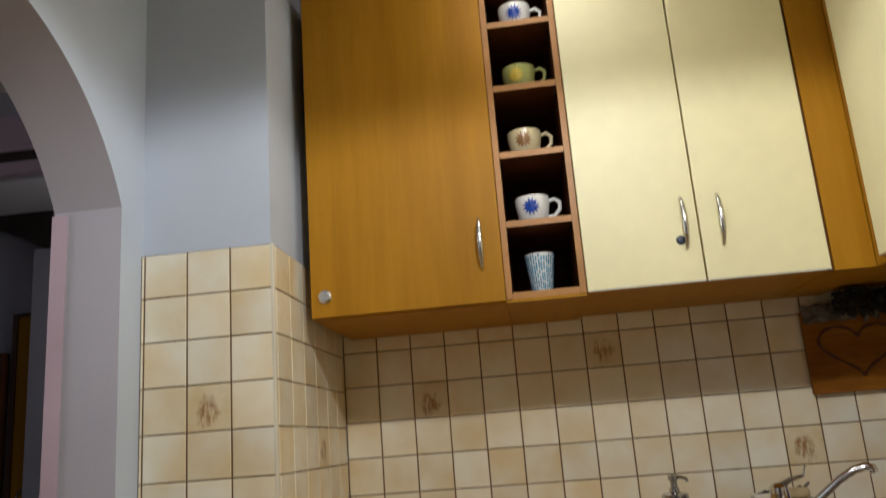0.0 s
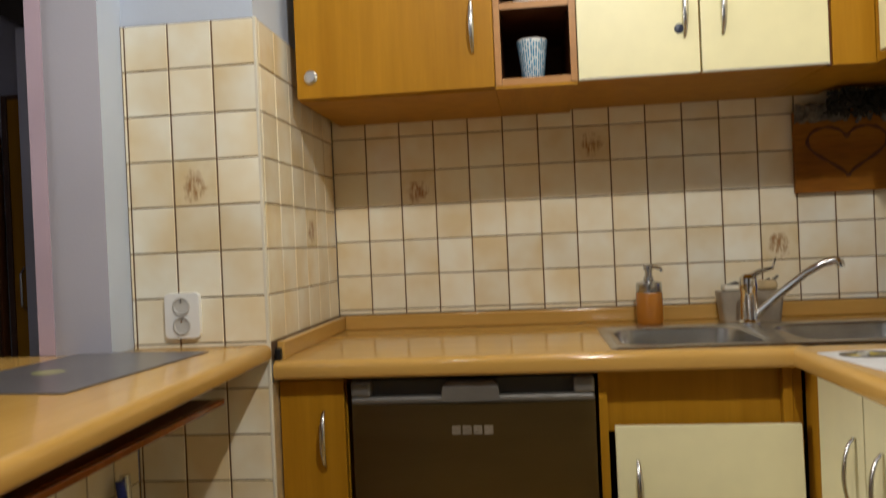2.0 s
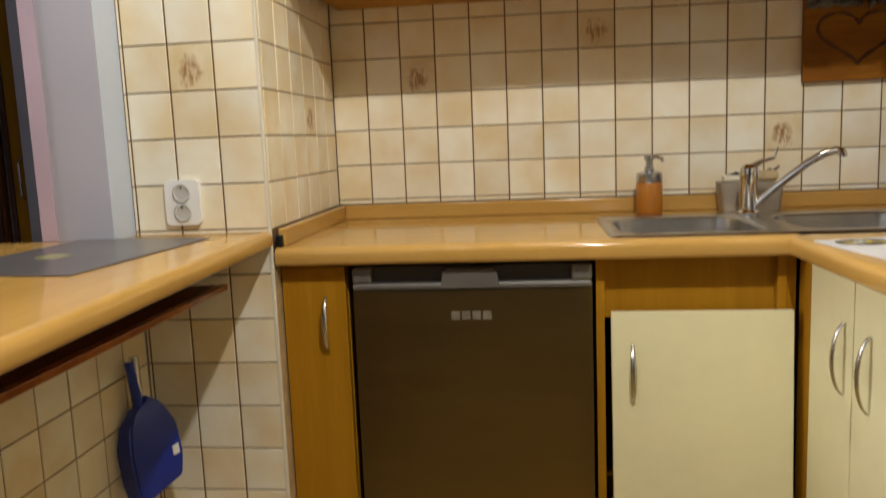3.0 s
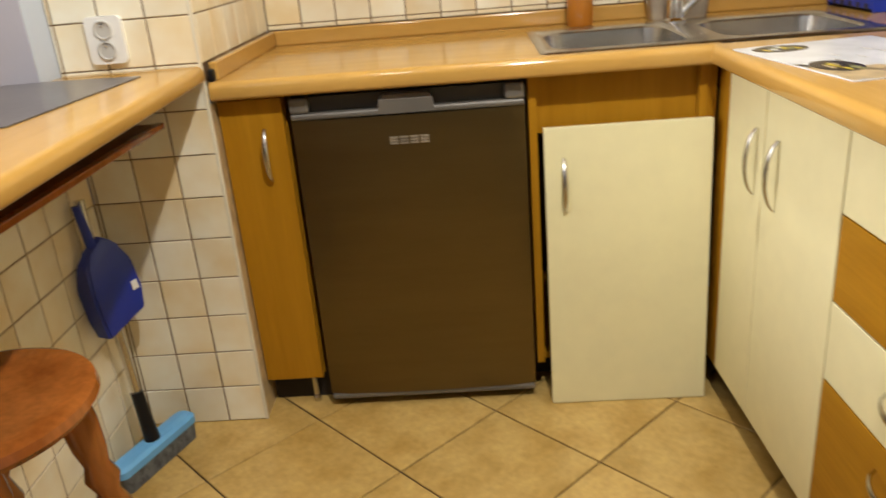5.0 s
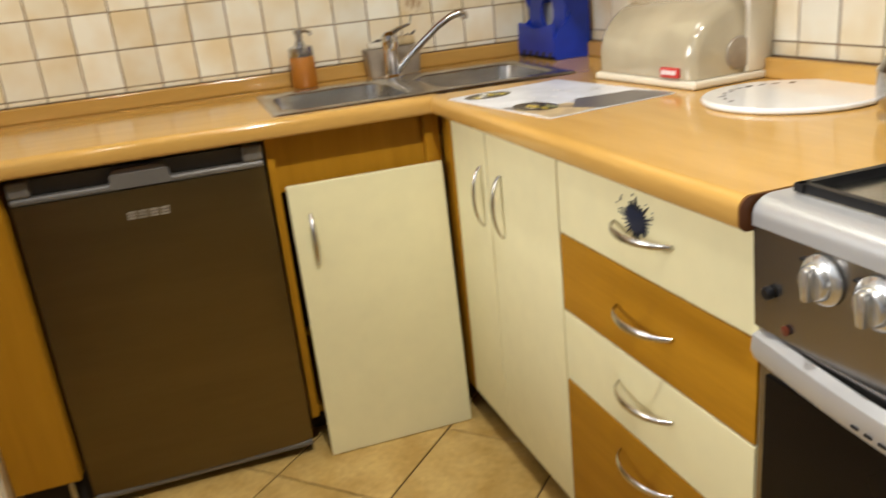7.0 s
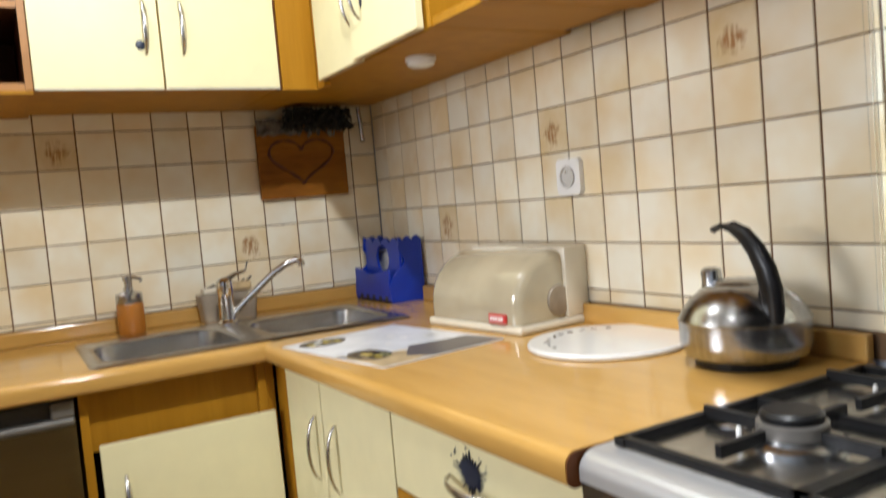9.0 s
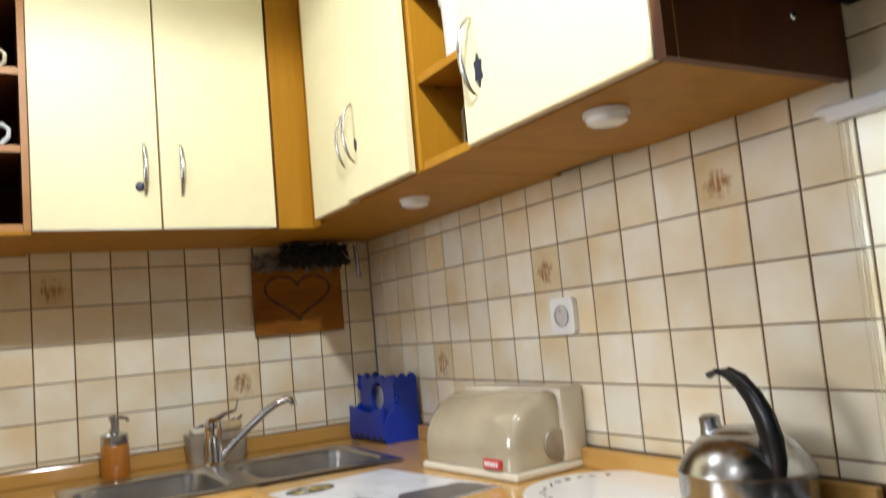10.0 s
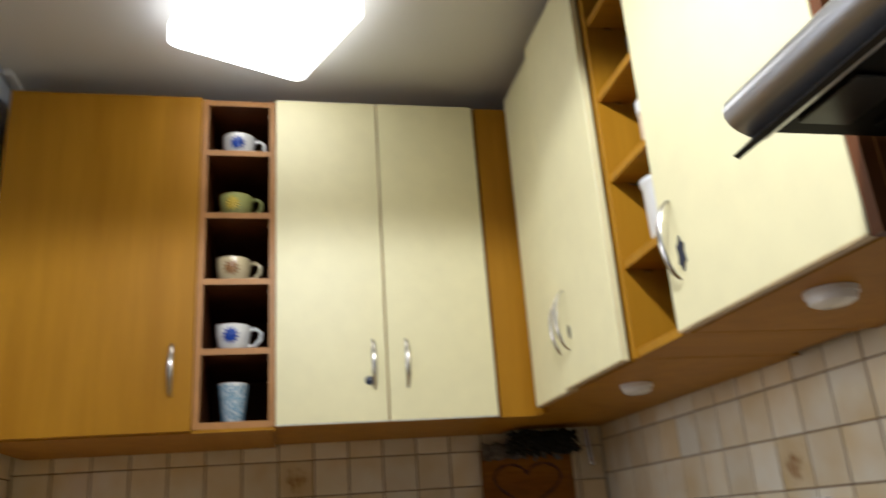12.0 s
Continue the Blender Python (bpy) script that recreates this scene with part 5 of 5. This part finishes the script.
def dustpan():
    d = thing("dustpan", "blue plastic dustpan hanging upright on the wall", "dustpan")
    rows = []
    for z, w, dep in ((0.0, 0.07, 0.05), (0.06, 0.078, 0.06), (0.15, 0.076, 0.06), (0.21, 0.055, 0.045), (0.235, 0.024, 0.026)):
        rows.append([(-w, 0, z), (w, 0, z + 0.03), (w * 0.9, -dep, z + 0.03), (-w * 0.9, -dep, z)])
    bm = loft(rows)
    bmesh.ops.bevel(bm, geom=bm.edges[:], offset=0.006, segments=2, affect="EDGES")
    part("pan", bm, M_BLUEPL, d, smooth=True)
    part("handle", tube([(0, -0.014, 0.22), (0, -0.016, 0.28), (0.0, -0.014, 0.36)], [0.014, 0.013, 0.011], 12, flat=0.7), M_BLUEPL, d, smooth=True)
    part("sticker", box(0.04, 0.058, -0.0635, -0.0605, 0.1, 0.125), M_PAPER, d, "small white sticker")
    d.matrix_basis = pose(-0.275, -0.732, 0.347, 0, -7, 60) @ Matrix.Scale(0.86, 4)


def broom():
    b = thing("broom", "broom with a light blue head and grey stick", "broom")
    part("head", loft([[(x, y, z) for x, y in rounded(-0.13 + o, 0.13 - o, -0.028 + o, 0.028 - o, 0.02)] for o, z in ((0.0, 0.045), (0.0, 0.062), (0.008, 0.07))]), M_LTBLUE, b, "light blue head", True)
    part("bristles", loft([[(x, y, z) for x, y in rounded(-0.125 + o, 0.125 - o, -0.026 + o * 0.3, 0.026 - o * 0.3, 0.015)] for o, z in ((0.004, 0.0), (0.0, 0.0445))]), M_GREYBR, b, "grey bristles")
    part("socket", tube([(0.0, 0, 0.066), (0.006, 0.014, 0.13), (0.010, 0.024, 0.19)], [0.019, 0.016, 0.015], 12), M_BLACK, b, "black socket", True)
    part("stick", tube([(0.010, 0.024, 0.185), (0.02, 0.05, 0.42), (0.026, 0.066, 0.66)], 0.011, 12), M_SATIN, b, "grey metal stick", True)
    b.matrix_basis = pose(-0.232, -0.795, 0.001, 0, 0, 69)


stool()
dustpan()
broom()


# ---------- hall seen through the hatch ----------
tagged(solid("trim_arch", box(-0.478, -0.442, y_hi - 0.0035, y_hi + 0.002, ZB + 0.001, 1.72), M_PINK, "pink-lilac edge strip on the hatch jamb", "trim", kind="structure"))
hd = thing("hall_doorway", "lilac casing over a dark doorway in the hall", "door frame", kind="structure")
part("lintel", box(-1.75, -0.5, 0.0, 0.03, 2.226, 2.358, 0.01), M_PINK, hd)
part("lintel", box(-1.75, -0.5, -0.004, 0.03, 2.134, 2.188, 0.015), M_PINK, hd)
# dark strip stands in for the shade between the two lintel bands
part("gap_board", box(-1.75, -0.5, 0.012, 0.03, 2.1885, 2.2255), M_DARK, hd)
part("post", box(-1.77, -1.70, 0.0, 0.03, 0.0, 2.1335, 0.006), M_PINK, hd)
settle(hd, -1.1, 0.0, 0)
dd = thing("hall_door", "dark walnut door at the end of the hall", "door")
part("leaf", box(-2.002, -1.60, 1.362, 1.392, 0.01, 1.935, 0.003), M_WOOD, dd)
part("frame", box(-2.03, -2.0025, 1.355, 1.395, 0.0, 1.955, 0.003), M_DOORD, dd)
part("frame", box(-2.002, -1.60, 1.355, 1.395, 1.9355, 1.955, 0.003), M_DOORD, dd)
part("handle", tube([(-1.944, 1.362, 0.88), (-1.944, 1.33, 0.90), (-1.944, 1.328, 1.06), (-1.944, 1.362, 1.09)], 0.007, 8), M_SATIN, dd)
settle(dd, -1.85, 1.37, 0)
# dim arched opening before the door; darkness above it is in the board's colour
arc = [(-2.4, 2.43), (-2.25, 2.425), (-2.10, 2.39), (-1.97, 2.335), (-1.87, 2.28), (-1.79, 2.262), (-0.476, 2.262)]
solid("beam_hall", prism(arc + [(-0.476, CEIL - 0.001), (-2.4, CEIL - 0.001)], 1.28, 1.34, "y"), M_DARK, "near-black arched board holding the hall's darkness above the door", "beam", kind="structure")
solid("column_hall", box(-1.888, -1.785, 1.285, 1.345, 0, 2.261, 0.004), M_HALL, "grey hall pier", "pier", kind="structure")
dk = thing("hall_wardrobe", "dark brown wardrobe at the end of the hall", "wardrobe")
part("body", box(-2.39, -2.06, 1.345, 1.395, 0.0, 1.76, 0.006), M_DARKWOOD_SHADE, dk)
part("door", box(-2.38, -2.07, 1.33, 1.3445, 0.05, 1.74, 0.004), M_DOORD, dk)
settle(dk, -2.2, 1.37, 0)


# ---------- tiles, last ----------
tile_cache = {}


def tile_mesh(w, h, t, bev, material):
    key = (round(w, 4), round(h, 4), material.name)
    if key not in tile_cache:
        bm = bmesh.new()
        b = bev
        rows = [[(-w / 2, t, -h / 2), (w / 2, t, -h / 2), (w / 2, t, h / 2), (-w / 2, t, h / 2)],
                [(-w / 2, b, -h / 2), (w / 2, b, -h / 2), (w / 2, b, h / 2), (-w / 2, b, h / 2)],
                [(-w / 2 + b, 0, -h / 2 + b), (w / 2 - b, 0, -h / 2 + b), (w / 2 - b, 0, h / 2 - b), (-w / 2 + b, 0, h / 2 - b)]]
        loft(rows, bm)
        bmesh.ops.recalc_face_normals(bm, faces=bm.faces)
        me = bpy.data.meshes.new("tile")
        bm.to_mesh(me)
        bm.free()
        me.materials.append(material)
        tile_cache[key] = me
    return tile_cache[key]


rng = random.Random(3)


def lay(parent, origin, turn, us, zs, motifs=(), skip=None):
    """Tiles between the lines us (across) and zs (up); origin and turn carry local (u, 0, z) into the world."""
    base = pose(*origin, 0, 0, turn)
    for i, (u0, u1) in enumerate(zip(us, us[1:])):
        for k, (z0, z1) in enumerate(zip(zs, zs[1:])):
            if skip and skip(i, k):
                continue
            w, h = abs(u1 - u0) - 0.0038, z1 - z0 - 0.0029
            if w < 0.004 or h < 0.004:
                continue
            um = (u0 + u1) / 2
            m = M_MOTIF if (i, k) in motifs else M_TILE
            ob = new("tile", tile_mesh(w, h, 0.0068, 0.0013, m))
            ob.parent = parent
            ob.matrix_basis = base @ pose(um, rng.uniform(-0.0003, 0.0003), (z0 + z1) / 2, rng.uniform(-0.25, 0.25), 0, rng.uniform(-0.25, 0.25))


def grout(parent, bm):
    part("grout", bm, M_GROUT, parent)


ZO = 0.011
zs_top = [ZC + 0.0425] + [P * k + ZO for k in range(9, 15)] + [1.53]
# back wall
lay(wall_back, (0, 0, 0), 0, [P * k for k in range(17)] + [XR], zs_top, {(2, 4), (7, 5), (12, 2)})
grout(wall_back, box(0, XR, 0.0022, 0.0079, ZC, 1.53))
# cooker wall: local u runs towards -y
us = [0.0] + [0.9 * P + P * k for k in range(28)]
zs_r = [ZC + 0.0425] + [P * k + 0.026 for k in range(9, 20)]
lay(wall_right, (XR, 0, 0), -90, us, zs_r, {(4, 2), (9, 4), (14, 5)}, skip=lambda i, k: k > 6 and i < 16)
grout(wall_right, box(XR + 0.0022, XR + 0.0079, us[-1] * -1, 0, ZC, zs_r[-1]))
# pillar
lay(pillar, (0, YP, 0), 0, [XL, -3 * P, -2 * P, -P, -0.001], [P * k for k in range(17)], {(2, 12)})
grout(pillar, box(XL, -0.002, YP + 0.0022, YP + 0.0079, 0, 16 * P))
zs_p = [ZC + 0.0425] + [P * k for k in range(10, 17)]
lay(pillar, (0, 0, 0), 90, [YP + 0.008] + [-P * k for k in range(6, -1, -1)], zs_p, {(4, 2)})
grout(pillar, box(-0.0079, -0.0022, YP + 0.004, 0, ZC, 16 * P))
part("plaster_edge", box(-0.0079, -0.001, YP + 0.008, -0.01, 0, ZC - 0.05), M_BEIGEP, pillar)
part("corner_trim", box(-0.0065, 0.0015, YP - 0.0015, YP + 0.0075, 0, 16 * P + 0.001, 0.002), M_BREADB, pillar, "cream plastic corner strip")
# low wall under the bar
low = bpy.data.objects["wall_left_low"]
lay(low, (XL, 0, 0), 90, [YP - P * k for k in range(19, -1, -1)], [P * k for k in range(9)], {(14, 4), (8, 6)})
grout(low, box(XL - 0.0079, XL - 0.0022, YP - 19 * P, YP, 0, 0.866))

# floor, laid diagonally
D = 0.4555
side = D / math.sqrt(2)
bm = box(-side / 2 + 0.002, side / 2 - 0.002, -side / 2 + 0.002, side / 2 - 0.002, -0.006, 0.0, 0.0018, 1)
bmesh.ops.recalc_face_normals(bm, faces=bm.faces)
me = bpy.data.meshes.new("floor_tile")
bm.to_mesh(me)
bm.free()
me.materials.append(M_FLOOR)
for m in range(-13, 8):
    for n in range(-18, 11):
        if (m + n) % 2 == 0:
            continue
        ob = new("floor_tile", me)
        ob.parent = floor
        ob.matrix_basis = pose(0.367 + D / 2 * m, -0.874 + D / 2 * n, rng.uniform(-0.0004, 0.0), 0, 0, 45 + 90 * rng.randrange(4))
